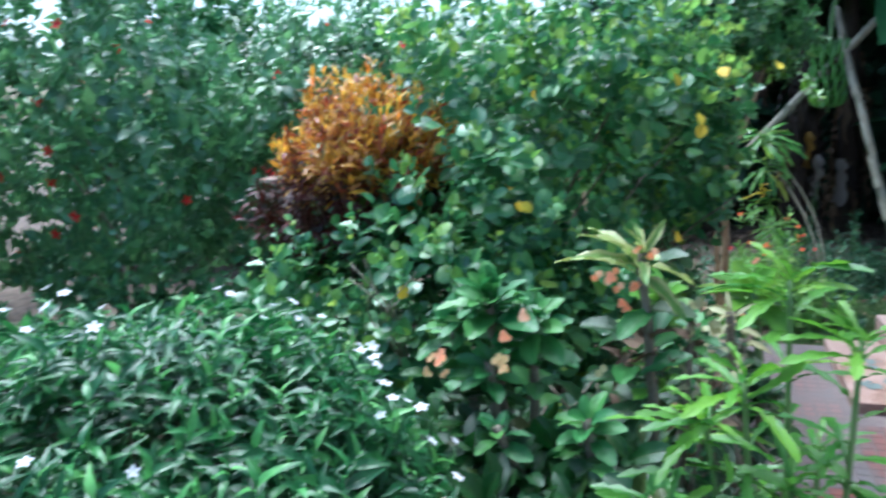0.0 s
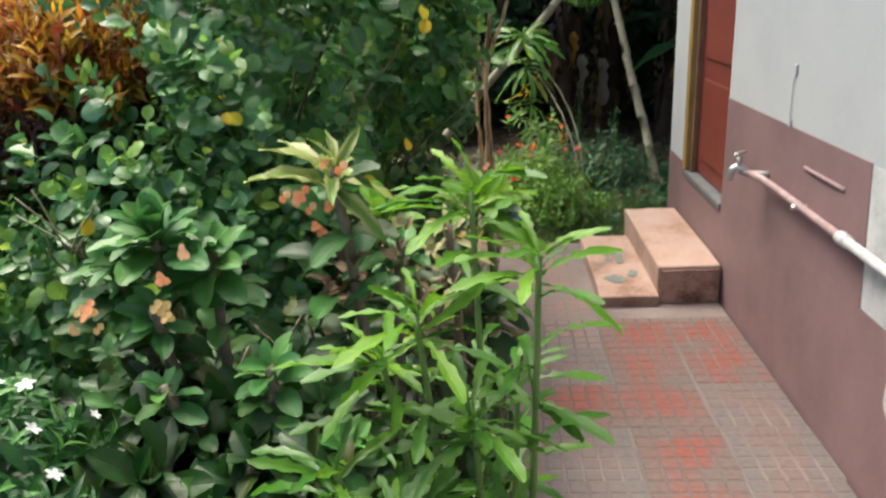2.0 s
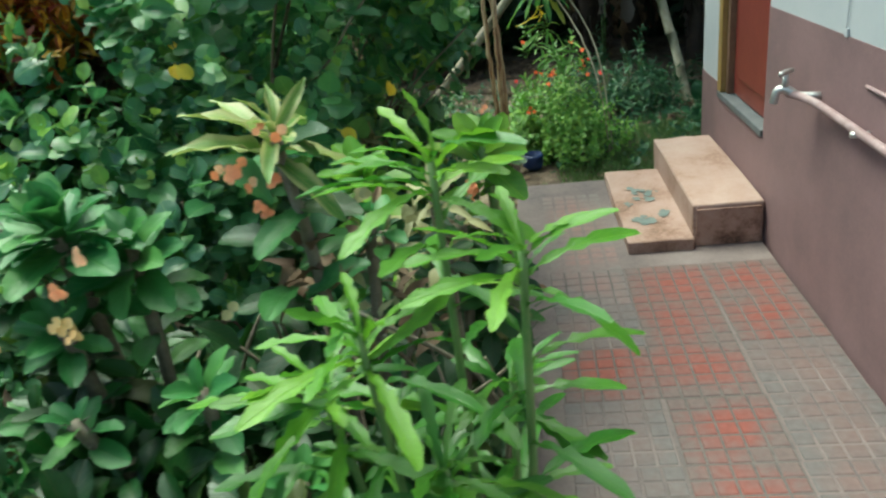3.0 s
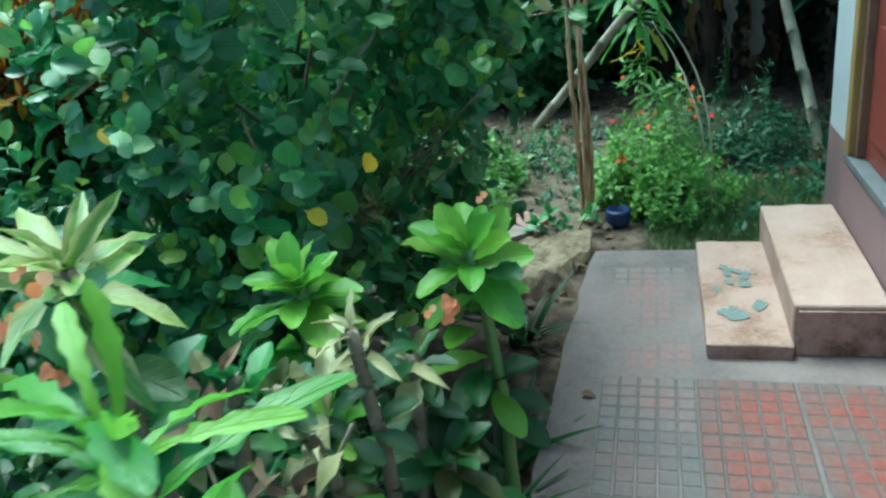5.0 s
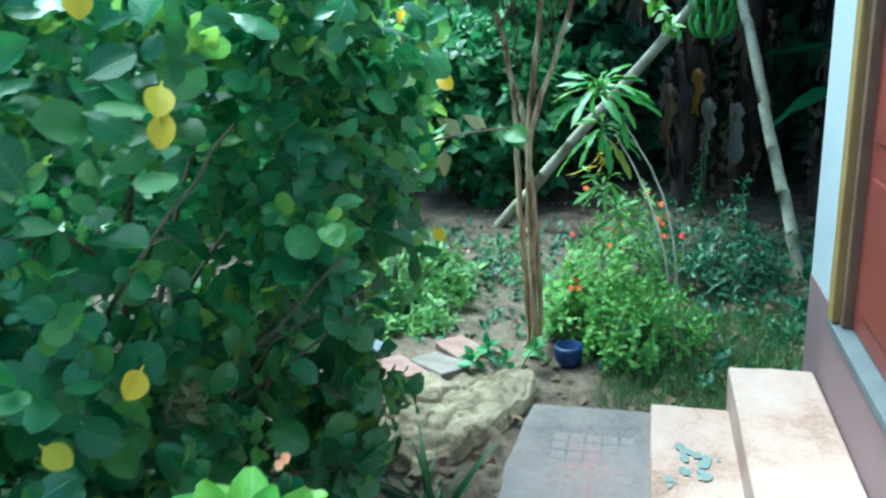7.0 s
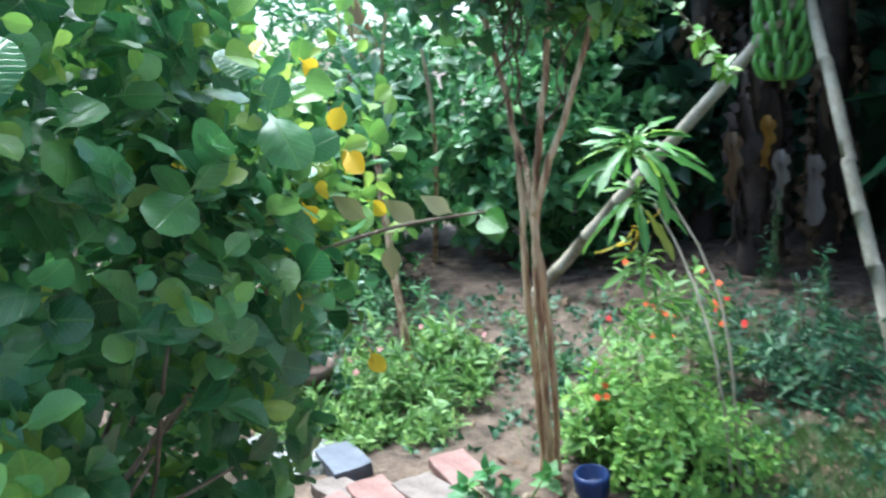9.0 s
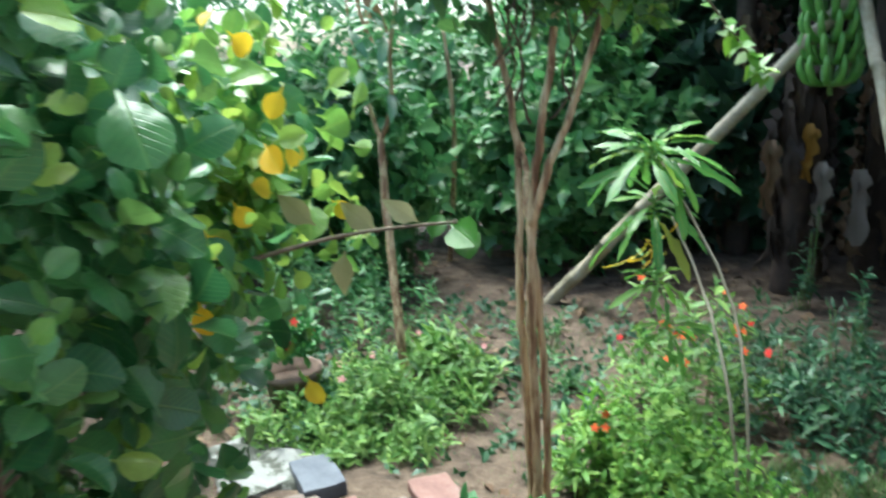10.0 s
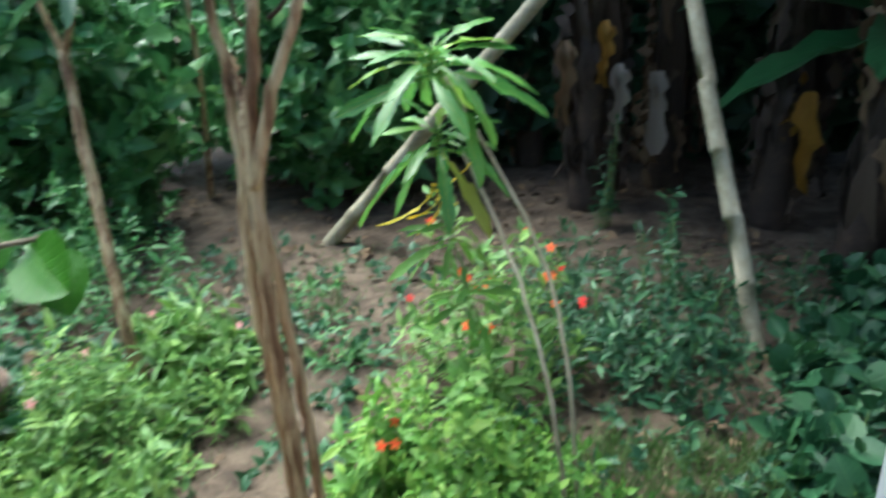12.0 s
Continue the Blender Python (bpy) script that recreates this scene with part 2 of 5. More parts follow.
def tile_mat(name, colour, worn, amount):
    """Tile pads whose colour is rubbed off towards the tile's rim and in patches."""
    m, n, l, b = material(name)
    c, g = n.new("ShaderNodeTexCoord"), n.new("ShaderNodeNewGeometry")
    far = n.new("ShaderNodeVectorMath")
    far.operation = "LENGTH"
    l.new(c.outputs["Object"], far.inputs[0])
    big, small = n.new("ShaderNodeTexNoise"), n.new("ShaderNodeTexNoise")
    for q, s in ((big, 5.0), (small, 45.0)):
        q.inputs["Scale"].default_value, q.inputs["Detail"].default_value = s, 5
        l.new(g.outputs["Position"], q.inputs["Vector"])
    e = n.new("ShaderNodeMath")
    e.operation = "MULTIPLY_ADD"
    e.inputs[1].default_value, e.inputs[2].default_value = 5.5, -amount
    l.new(far.outputs["Value"], e.inputs[0])
    w = n.new("ShaderNodeMath")
    w.operation = "MULTIPLY_ADD"
    w.inputs[1].default_value = 3.0
    l.new(big.outputs[0], w.inputs[0])
    l.new(e.outputs[0], w.inputs[2])
    w2 = n.new("ShaderNodeMath")
    w2.operation, w2.use_clamp = "MULTIPLY_ADD", True
    w2.inputs[1].default_value = 0.9
    l.new(small.outputs[0], w2.inputs[0])
    l.new(w.outputs[0], w2.inputs[2])
    shade = n.new("ShaderNodeMapRange")
    shade.inputs["To Min"].default_value, shade.inputs["To Max"].default_value = 0.65, 1.35
    l.new(small.outputs[0], shade.inputs[0])
    mix = n.new("ShaderNodeMix")
    mix.data_type = "RGBA"
    l.new(w2.outputs[0], mix.inputs["Factor"])
    mix.inputs[6].default_value, mix.inputs[7].default_value = (*colour, 1), (*worn, 1)
    h = n.new("ShaderNodeHueSaturation")
    l.new(shade.outputs[0], h.inputs["Value"])
    l.new(mix.outputs[2], h.inputs["Color"])
    l.new(h.outputs[0], b.inputs["Base Color"])
    b.inputs["Roughness"].default_value = 0.6
    bump_of(n, l, b, small.outputs[0], 0.3, 0.004)
    return m


M_riser = surface("stained_plaster", [(0.3, (0.06, 0.034, 0.024)), (0.42, (0.19, 0.105, 0.07)), (0.56, (0.34, 0.21, 0.16)), (0.8, (0.42, 0.29, 0.23))], 8, 0.8, 60, 0.4, 0.006)
M_tilered = tile_mat("red_tile", (0.2, 0.05, 0.036), (0.125, 0.088, 0.082), 2.0)
M_tileworn = tile_mat("worn_tile", (0.15, 0.098, 0.09), (0.12, 0.104, 0.102), 1.9)
M_tilepale = tile_mat("faded_pink_tile", (0.2, 0.118, 0.108), (0.145, 0.122, 0.118), 2.0)
M_grout = surface("dusty_grout", [(0.3, (0.075, 0.066, 0.062)), (0.7, (0.15, 0.13, 0.122))], 30, 0.85, 90, 0.3, 0.002)
M_soil = surface("brown_soil", [(0.25, (0.026, 0.018, 0.012)), (0.42, (0.068, 0.047, 0.032)), (0.56, (0.125, 0.09, 0.062)), (0.75, (0.2, 0.15, 0.105))], 7, 0.95, 55, 1.0, 0.04)
M_rubble = surface("earthy_concrete", [(0.28, (0.056, 0.04, 0.025)), (0.45, (0.15, 0.115, 0.072)), (0.6, (0.245, 0.195, 0.13)), (0.78, (0.33, 0.28, 0.2))], 8, 0.95, 50, 0.9, 0.025)
M_brickpink = surface("pink_brick", [(0.25, (0.135, 0.0765, 0.0655)), (0.5, (0.203, 0.112, 0.0938)), (0.75, (0.225, 0.162, 0.14))], 12, 0.85, 70, 0.4)
M_brickfade = surface("faded_brick", [(0.25, (0.093, 0.0744, 0.0634)), (0.5, (0.154, 0.125, 0.107)), (0.75, (0.195, 0.167, 0.146))], 14, 0.85, 70, 0.4)
M_brickgrey = surface("grey_brick", [(0.3, (0.0638, 0.0741, 0.0953)), (0.7, (0.112, 0.124, 0.149))], 12, 0.8, 70, 0.4)
M_lime_slab = surface("peeling_whitewash", [(0.36, (0.036, 0.039, 0.03)), (0.47, (0.084, 0.09, 0.072)), (0.52, (0.204, 0.21, 0.198)), (0.8, (0.252, 0.255, 0.246))], 9, 0.85, 60, 0.5, 0.01)
M_door = surface("red_door_paint", [(0.3, (0.144, 0.024, 0.0192)), (0.7, (0.202, 0.0408, 0.0288))], 5, 0.45, 40, 0.15, 0.004)
M_ochre = surface("ochre_frame_paint", [(0.3, (0.234, 0.143, 0.039)), (0.7, (0.325, 0.215, 0.0715))], 6, 0.5, 40, 0.15, 0.004)
M_brownwood = surface("brown_wood", [(0.3, (0.13, 0.07, 0.04)), (0.7, (0.24, 0.14, 0.08))], 8, 0.6)
M_pipewhite = surface("white_painted_pipe", [(0.3, (0.4, 0.392, 0.384)), (0.7, (0.56, 0.56, 0.56))], 20, 0.5)
M_pipepink = surface("mauve_painted_pipe", [(0.3, (0.256, 0.16, 0.16)), (0.7, (0.4, 0.288, 0.288))], 20, 0.55)
M_metal = surface("tap_metal", [(0.3, (0.45, 0.44, 0.42)), (0.7, (0.65, 0.64, 0.62))], 30, 0.35)
M_metal.node_tree.nodes["Principled BSDF"].inputs["Metallic"].default_value = 0.7
M_blue = surface("blue_plastic", [(0.3, (0.0084, 0.0245, 0.098)), (0.7, (0.014, 0.042, 0.154))], 12, 0.4)
M_clay = surface("clay_pot", [(0.3, (0.13, 0.09, 0.07)), (0.7, (0.3, 0.21, 0.16))], 12, 0.85)
# Stem brown brought close to black, grove shade included.
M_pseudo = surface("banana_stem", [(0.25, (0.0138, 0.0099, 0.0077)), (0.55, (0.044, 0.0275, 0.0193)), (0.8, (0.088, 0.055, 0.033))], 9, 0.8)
M_stain = surface("green_paint_stain", [(0.3, (0.12, 0.15, 0.14)), (0.7, (0.17, 0.2, 0.185))], 20, 0.7)

# ---- mesh helpers ----


def mesh_of(name, verts, faces, mat, smooth=True, uv=None):
    me = bpy.data.meshes.new(name)
    me.from_pydata(verts if isinstance(verts, list) else verts.tolist(), [], faces if isinstance(faces, list) else faces.tolist())
    me.materials.append(mat)
    if smooth:
        me.polygons.foreach_set("use_smooth", [True] * len(me.polygons))
    if uv is not None:
        me.uv_layers.new(name="leaf").data.foreach_set("uv", np.asarray(uv)[np.asarray(faces).ravel()].ravel())
    me.update()
    return me


def leaf_uv(shape):
    """Across and along the blade, both from 0 to 1."""
    v = shape[0]
    return np.stack([v[:, 0] / (2 * np.abs(v[:, 0]).max()) + 0.5, v[:, 1]], axis=1)


def put(name, verts, faces, mat, parent=None, label="", smooth=True, uv=None):
    ob = new(name, mesh_of(name, verts, faces, mat, smooth, uv))
    ob.parent = parent
    return tagged(ob, label) if label else ob


def part(name, bm, mat, parent, label=""):
    me = bpy.data.meshes.new(name)
    bm.to_mesh(me)
    bm.free()
    me.materials.append(mat)
    ob = new(name, me)
    ob.parent = parent
    return tagged(ob, label) if label else ob


def thing(name, at, label, category, group="", kind=""):
    ob = new(name)
    ob.location = at
    return tagged(ob, label, category, group, kind)


def block(x0, x1, y0, y1, z0, z1, bevel=0.0, segments=2, rough=0.0, cuts=0):
    bm = bmesh.new()
    bmesh.ops.create_cube(bm, size=1)
    for v in bm.verts:
        v.co = Vector(((x0 + x1) / 2 + v.co.x * (x1 - x0), (y0 + y1) / 2 + v.co.y * (y1 - y0), (z0 + z1) / 2 + v.co.z * (z1 - z0)))
    if bevel:
        bmesh.ops.bevel(bm, geom=bm.edges[:], offset=bevel, segments=segments, affect="EDGES", profile=0.6)
    if cuts:
        bmesh.ops.subdivide_edges(bm, edges=[e for e in bm.edges if e.calc_length() > 0.05], cuts=cuts, use_grid_fill=True)
    if rough:
        for v in bm.verts:
            v.co += noise.noise_vector(v.co * 14) * rough
    return bm


def prism(outline, x0, x1):
    """A plate on the wall: an outline in y and z, between two x."""
    bm = bmesh.new()
    f = bm.faces.new([bm.verts.new((x0, y, z)) for y, z in outline])
    e = bmesh.ops.extrude_face_region(bm, geom=[f])
    for v in e["geom"]:
        if isinstance(v, bmesh.types.BMVert):
            v.co.x = x1
    bmesh.ops.recalc_face_normals(bm, faces=bm.faces[:])
    return bm


def tube(points, radii, sides=8, wobble=0.0):
    """Vertices and faces of a bent, tapering stem."""
    P = [Vector(p) for p in points]
    verts, faces = [], []
    for i, p in enumerate(P):
        d = (P[min(i + 1, len(P) - 1)] - P[max(i - 1, 0)]).normalized()
        a = d.orthogonal().normalized() if i == 0 else (a - d * a.dot(d)).normalized()
        b = d.cross(a)
        for k in range(sides):
            w = 2 * math.pi * k / sides
            r = radii[i] * (1 + wobble * noise.noise(p * 9 + Vector((k * 3.1, 0, 0))))
            verts.append(tuple(p + (a * math.cos(w) + b * math.sin(w)) * r))
    n = len(P)
    for i in range(n - 1):
        for k in range(sides):
            faces.append((i * sides + k, i * sides + (k + 1) % sides, (i + 1) * sides + (k + 1) % sides, (i + 1) * sides + k))
    faces.append(tuple(range(sides))[::-1])
    faces.append(tuple((n - 1) * sides + k for k in range(sides)))
    return verts, faces


def curve_points(points, steps=6, jitter=0.0, rng=random):
    """More points along a smooth line through the given ones."""
    P = [Vector(p) for p in points]
    out = []
    for i in range(len(P) - 1):
        a, b, c, d = P[max(i - 1, 0)], P[i], P[i + 1], P[min(i + 2, len(P) - 1)]
        for k in range(steps):
            t = k / steps
            q = 0.5 * (2 * b + (c - a) * t + (2 * a - 5 * b + 4 * c - d) * t * t + (3 * b - a - 3 * c + d) * t ** 3)
            out.append(q + Vector((rng.uniform(-1, 1), rng.uniform(-1, 1), 0)) * jitter)
    return out + [P[-1]]


def stem(name, points, r0, r1, mat, parent, sides=8, steps=5, jitter=0.0, wobble=0.0, label=""):
    pts = curve_points(points, steps, jitter)
    rad = [r0 + (r1 - r0) * i / (len(pts) - 1) for i in range(len(pts))]
    v, f = tube(pts, rad, sides, wobble)
    o = parent.location if parent else Vector()
    return put(name, [tuple(Vector(q) - o) for q in v], f, mat, parent, label)


def leaf_shape(profile, aspect, fold=0.25, droop=0.25, wave=0.0, stalk=0.0, cols=3):
    """A leaf of length 1 along y: two halves folded or cupped along the midrib, drooping to the tip."""
    verts, faces, n = [], [], len(profile)
    across = [2 * c / (cols - 1) - 1 for c in range(cols)]
    if stalk:
        w = aspect * 0.02
        verts += [(w * c, -stalk, -0.01 * (1 - abs(c))) for c in across]
    for i, p in enumerate(profile):
        y = i / (n - 1)
        z = -droop * y * y
        w = p * aspect / 2
        k = wave * math.sin(i * 2.3)
        verts += [(w * c, y, z + fold * w * abs(c) ** (1.0 if cols == 3 else 1.6) - k * c * abs(c)) for c in across]
    for i in range(len(verts) // cols - 1):
        for c in range(cols - 1):
            a = cols * i + c
            faces.append((a, a + 1, a + cols + 1, a + cols))
    return np.array(verts), np.array(faces)


ROUND = leaf_shape((0.12, 0.58, 0.83, 0.96, 1.0, 0.97, 0.86, 0.62, 0.14), 0.86, 0.3, 0.2, 0.02, 0.25, 5)
ROUND_FLAT = leaf_shape((0.14, 0.6, 0.84, 0.95, 1.0, 0.98, 0.88, 0.66, 0.2), 0.94, -0.16, 0.34, 0.035, 0.25, 5)
ROUND_CUP = leaf_shape((0.12, 0.55, 0.8, 0.94, 1.0, 0.95, 0.8, 0.55, 0.1), 0.76, 0.65, 0.05, 0.03, 0.25, 5)
ROUNDS = (ROUND, ROUND_FLAT, ROUND, ROUND_CUP)
OVATE = leaf_shape((0.2, 0.8, 1.0, 0.75, 0.4, 0.03), 0.62, 0.3, 0.3, 0.02, 0.15)
LANCE = leaf_shape((0.1, 0.6, 1.0, 0.85, 0.5, 0.03), 0.3, 0.35, 0.35, 0.01)
SPOON = leaf_shape((0.18, 0.34, 0.54, 0.76, 0.93, 1.0, 0.97, 0.8, 0.3), 0.48, 0.4, 0.36, 0.03, 0.0, 5)
STRAP = leaf_shape((0.2, 0.5, 0.75, 0.9, 1.0, 0.9, 0.65, 0.05), 0.25, 0.3, 0.55, 0.01)
TOOTHED = leaf_shape((0.16, 0.24, 0.3, 0.36, 0.46, 0.4, 0.7, 0.56, 0.98, 0.7, 0.9, 0.3), 0.21, 0.5, 0.75, 0.03)
CURL = leaf_shape((0.2, 0.7, 1.0, 0.85, 0.5, 0.05), 0.42, 1.1, 0.7, 0.08)
ARCHED = leaf_shape((0.1, 0.6, 1.0, 0.95, 0.7, 0.4, 0.03), 0.32, 0.5, 0.65, 0.01)
SMALL = leaf_shape((0.2, 1.0, 0.8, 0.05), 0.5, 0.3, 0.2)
BLADE_WIDE = leaf_shape((0.8, 1.0, 0.95, 0.8, 0.5, 0.05), 0.09, 0.5, 0.6)
BLADE = leaf_shape((1.0, 0.8, 0.5, 0.05), 0.05, 0.2, 0.45)
TATTER = leaf_shape((0.55, 0.85, 1.0, 0.8, 0.92, 0.7, 0.62, 0.4, 0.45, 0.12), 0.2, 0.9, 0.25, 0.08)
TATTER[0][:, 0] += 0.035 * np.sin(TATTER[0][:, 1] * 11) + 0.015 * np.sin(TATTER[0][:, 1] * 37)
SHEATH = leaf_shape((0.6, 0.66, 0.62, 0.58, 0.62, 0.75, 0.92, 0.85, 0.4), 0.28, 0.5, 0.1, 0.04)
SPLAY = leaf_shape((0.3, 0.6, 0.8, 0.95, 1.0, 0.9, 0.62, 0.12), 0.24, 0.7, 0.55, 0.05)
UMBRELLA = leaf_shape((0.14, 0.16, 0.2, 0.26, 0.36, 0.6, 1.0, 0.8, 0.95, 0.3), 0.24, 0.6, 1.15, 0.06)
PETAL = leaf_shape((0.3, 0.8, 1.0, 0.4), 0.62, 0.15, 0.2)


def frames_of(P, D, U, S):
    """Matrices that lay a leaf's y along D, its upper side to U."""
    D = D / np.linalg.norm(D, axis=1, keepdims=True)
    X = np.cross(D, U)
    X /= np.linalg.norm(X, axis=1, keepdims=True) + 1e-9
    Z = np.cross(X, D)
    return np.stack([X, D, Z], axis=2) * S[:, None, None], P


class Foliage:
    """Gathers leaves; the first ones become parts, the rest one joined mesh."""

    def __init__(self):
        self.sets = {}

    def add(self, shape, mat, P, D, U, S):
        self.sets.setdefault((id(shape), mat.name), [shape, mat, []])[2].append((np.asarray(P, float), np.asarray(D, float), np.asarray(U, float), np.asarray(S, float)))

    def build(self, parent, singles=0, near=None, name="leaf", rest="foliage", rest_label=""):
        o = np.array(parent.location)
        total = sum(len(q[0]) for s in self.sets.values() for q in s[2])
        for shape, mat, rows in self.sets.values():
            P, D, U, S = (np.concatenate([r[k] for r in rows]) for k in range(4))
            R, P = frames_of(P, D, U, S)
            P = P - o
            one = min(len(P), round(singles * len(P) / total))
            order = np.argsort(np.linalg.norm(P + o - np.array(near), axis=1)) if near is not None else np.arange(len(P))
            if one:
                me = mesh_of(name, shape[0], shape[1], mat, True, leaf_uv(shape))
                for i in order[:one]:
                    ob = new(name, me)
                    m = Matrix(R[i].tolist()).to_4x4()
                    m.translation = P[i]
                    ob.matrix_basis = m
                    ob.parent = parent
            k = order[one:]
            if len(k):
                V = np.einsum("nij,vj->nvi", R[k], shape[0]) + P[k][:, None, :]
                F = shape[1][None] + (np.arange(len(k)) * len(shape[0]))[:, None, None]
                ob = put(rest, V.reshape(-1, 3), F.reshape(-1, shape[1].shape[1]), mat, parent, uv=np.tile(leaf_uv(shape), (len(k), 1)))
                tagged(ob, rest_label, kind="stuff")


def unit(a):
    return a / (np.linalg.norm(a, axis=-1, keepdims=True) + 1e-9)


def shell(rng, n, centre, radii, low=-0.5, lump=0.18, seed=0.0, depth=0.0):
    """Points on a lumpy egg shape and their outward directions."""
    d = unit(rng.normal(size=(n * 3, 3)))
    d = d[d[:, 2] > low][:n]
    k = np.array([1 + lump * (noise.noise(Vector(q) * 2.3 + Vector((seed, 0, 0))) + 0.5 * noise.noise(Vector(q) * 5 + Vector((0, seed, 0)))) for q in d])
    k *= 1 - depth * rng.random(len(d)) ** 1.5
    return np.array(centre) + d * np.array(radii) * k[:, None], unit(d / np.array(radii))


def tufts(fol, rng, tips, outward, shape, mat, size, leaves=7, twig=0.12, spread=1.0, up=0.5, vary=0.35, young=None, share=0.4, face=0.35):
    """Leaves set in a spiral along short twigs that end at the tips."""
    n = len(tips)
    kinds = shape if len(shape) > 2 else (shape,)
    axis = unit(outward + np.array((0, 0, up)) + 0.4 * rng.normal(size=(n, 3)))
    a = unit(np.cross(axis, rng.normal(size=(n, 3))))
    b = np.cross(axis, a)
    for k in range(leaves):
        shape = kinds[k % len(kinds)]
        w = 2.4 * k + rng.random(n) * 0.8
        side = a * np.cos(w)[:, None] + b * np.sin(w)[:, None]
        t = k / max(leaves - 1, 1)
        P = tips - axis * (twig * (1 - t))[..., None] if np.ndim(t) else tips - axis * twig * (1 - t)
        D = side * spread * (1.1 - 0.55 * t) + axis * (0.25 + 0.75 * t) + 0.2 * rng.normal(size=(n, 3))
        U = axis + face * outward + (0.45 if face > 0.5 else 0.3) * rng.normal(size=(n, 3))
        S = size * (1 + vary * rng.normal(size=n)).clip(0.45, 1.7) * (1 - 0.3 * t)
        if young and k >= leaves - 3:
            y = rng.random(n) < share
            if y.any():
                fol.add(shape, young, P[y], D[y] + axis[y] * 0.4, U[y], S[y] * 0.85)
            P, D, U, S = P[~y], D[~y], U[~y], S[~y]
        fol.add(shape, mat, P, D, U, S)


BRACT = leaf_shape((0.4, 0.9, 1.0, 0.8, 0.35), 1.1, 0.2, 0.15)


def blossom(name, at, facing, size, mat, parent, petals=5, cup=0.2, label="", shape=PETAL):
    """A small open flower of separate petals."""
    f = Vector(facing).normalized()
    a = f.orthogonal().normalized()
    b = f.cross(a)
    verts, faces = [], []
    for k in range(petals):
        w = 2 * math.pi * k / petals
        d = a * math.cos(w) + b * math.sin(w) + f * cup
        R, P = frames_of(np.array([at]) - np.array(parent.location), np.array([d]), np.array([f]), np.array([size / 2]))
        v = shape[0] @ R[0].T + P[0]
        faces += (shape[1] + len(verts)).tolist()
        verts += v.tolist()
    return put(name, verts, faces, mat, parent, label)

# ---- ground and house ----
WALL = 2.655


def ground():
    n = 200
    xs = np.concatenate([[-400, -60, -14], np.linspace(-6, 7, n), [14, 60, 400]])
    ys = np.concatenate([[-400, -60, -12], np.linspace(-4, 13, n), [20, 60, 400]])
    verts, m = [], len(xs)
    for y in ys:
        for x in xs:
            z = -0.12 + 0.035 * noise.noise(Vector((x * 1.4, y * 1.4, 0))) + 0.022 * noise.noise(Vector((x * 6, y * 6, 3))) + 0.012 * noise.noise(Vector((x * 15, y * 15, 7)))
            z += 0.055 * math.exp(-((x - 0.95) ** 2 + (y - 5.85) ** 2) / 0.2)
            verts.append((float(x), float(y), z))
    faces = [(j * m + i, j * m + i + 1, (j + 1) * m + i + 1, (j + 1) * m + i) for j in range(len(ys) - 1) for i in range(m - 1)]
    tagged(put("ground", verts, faces, M_soil), "bare brown garden soil with clods and litter", "ground", kind="structure")


ground()


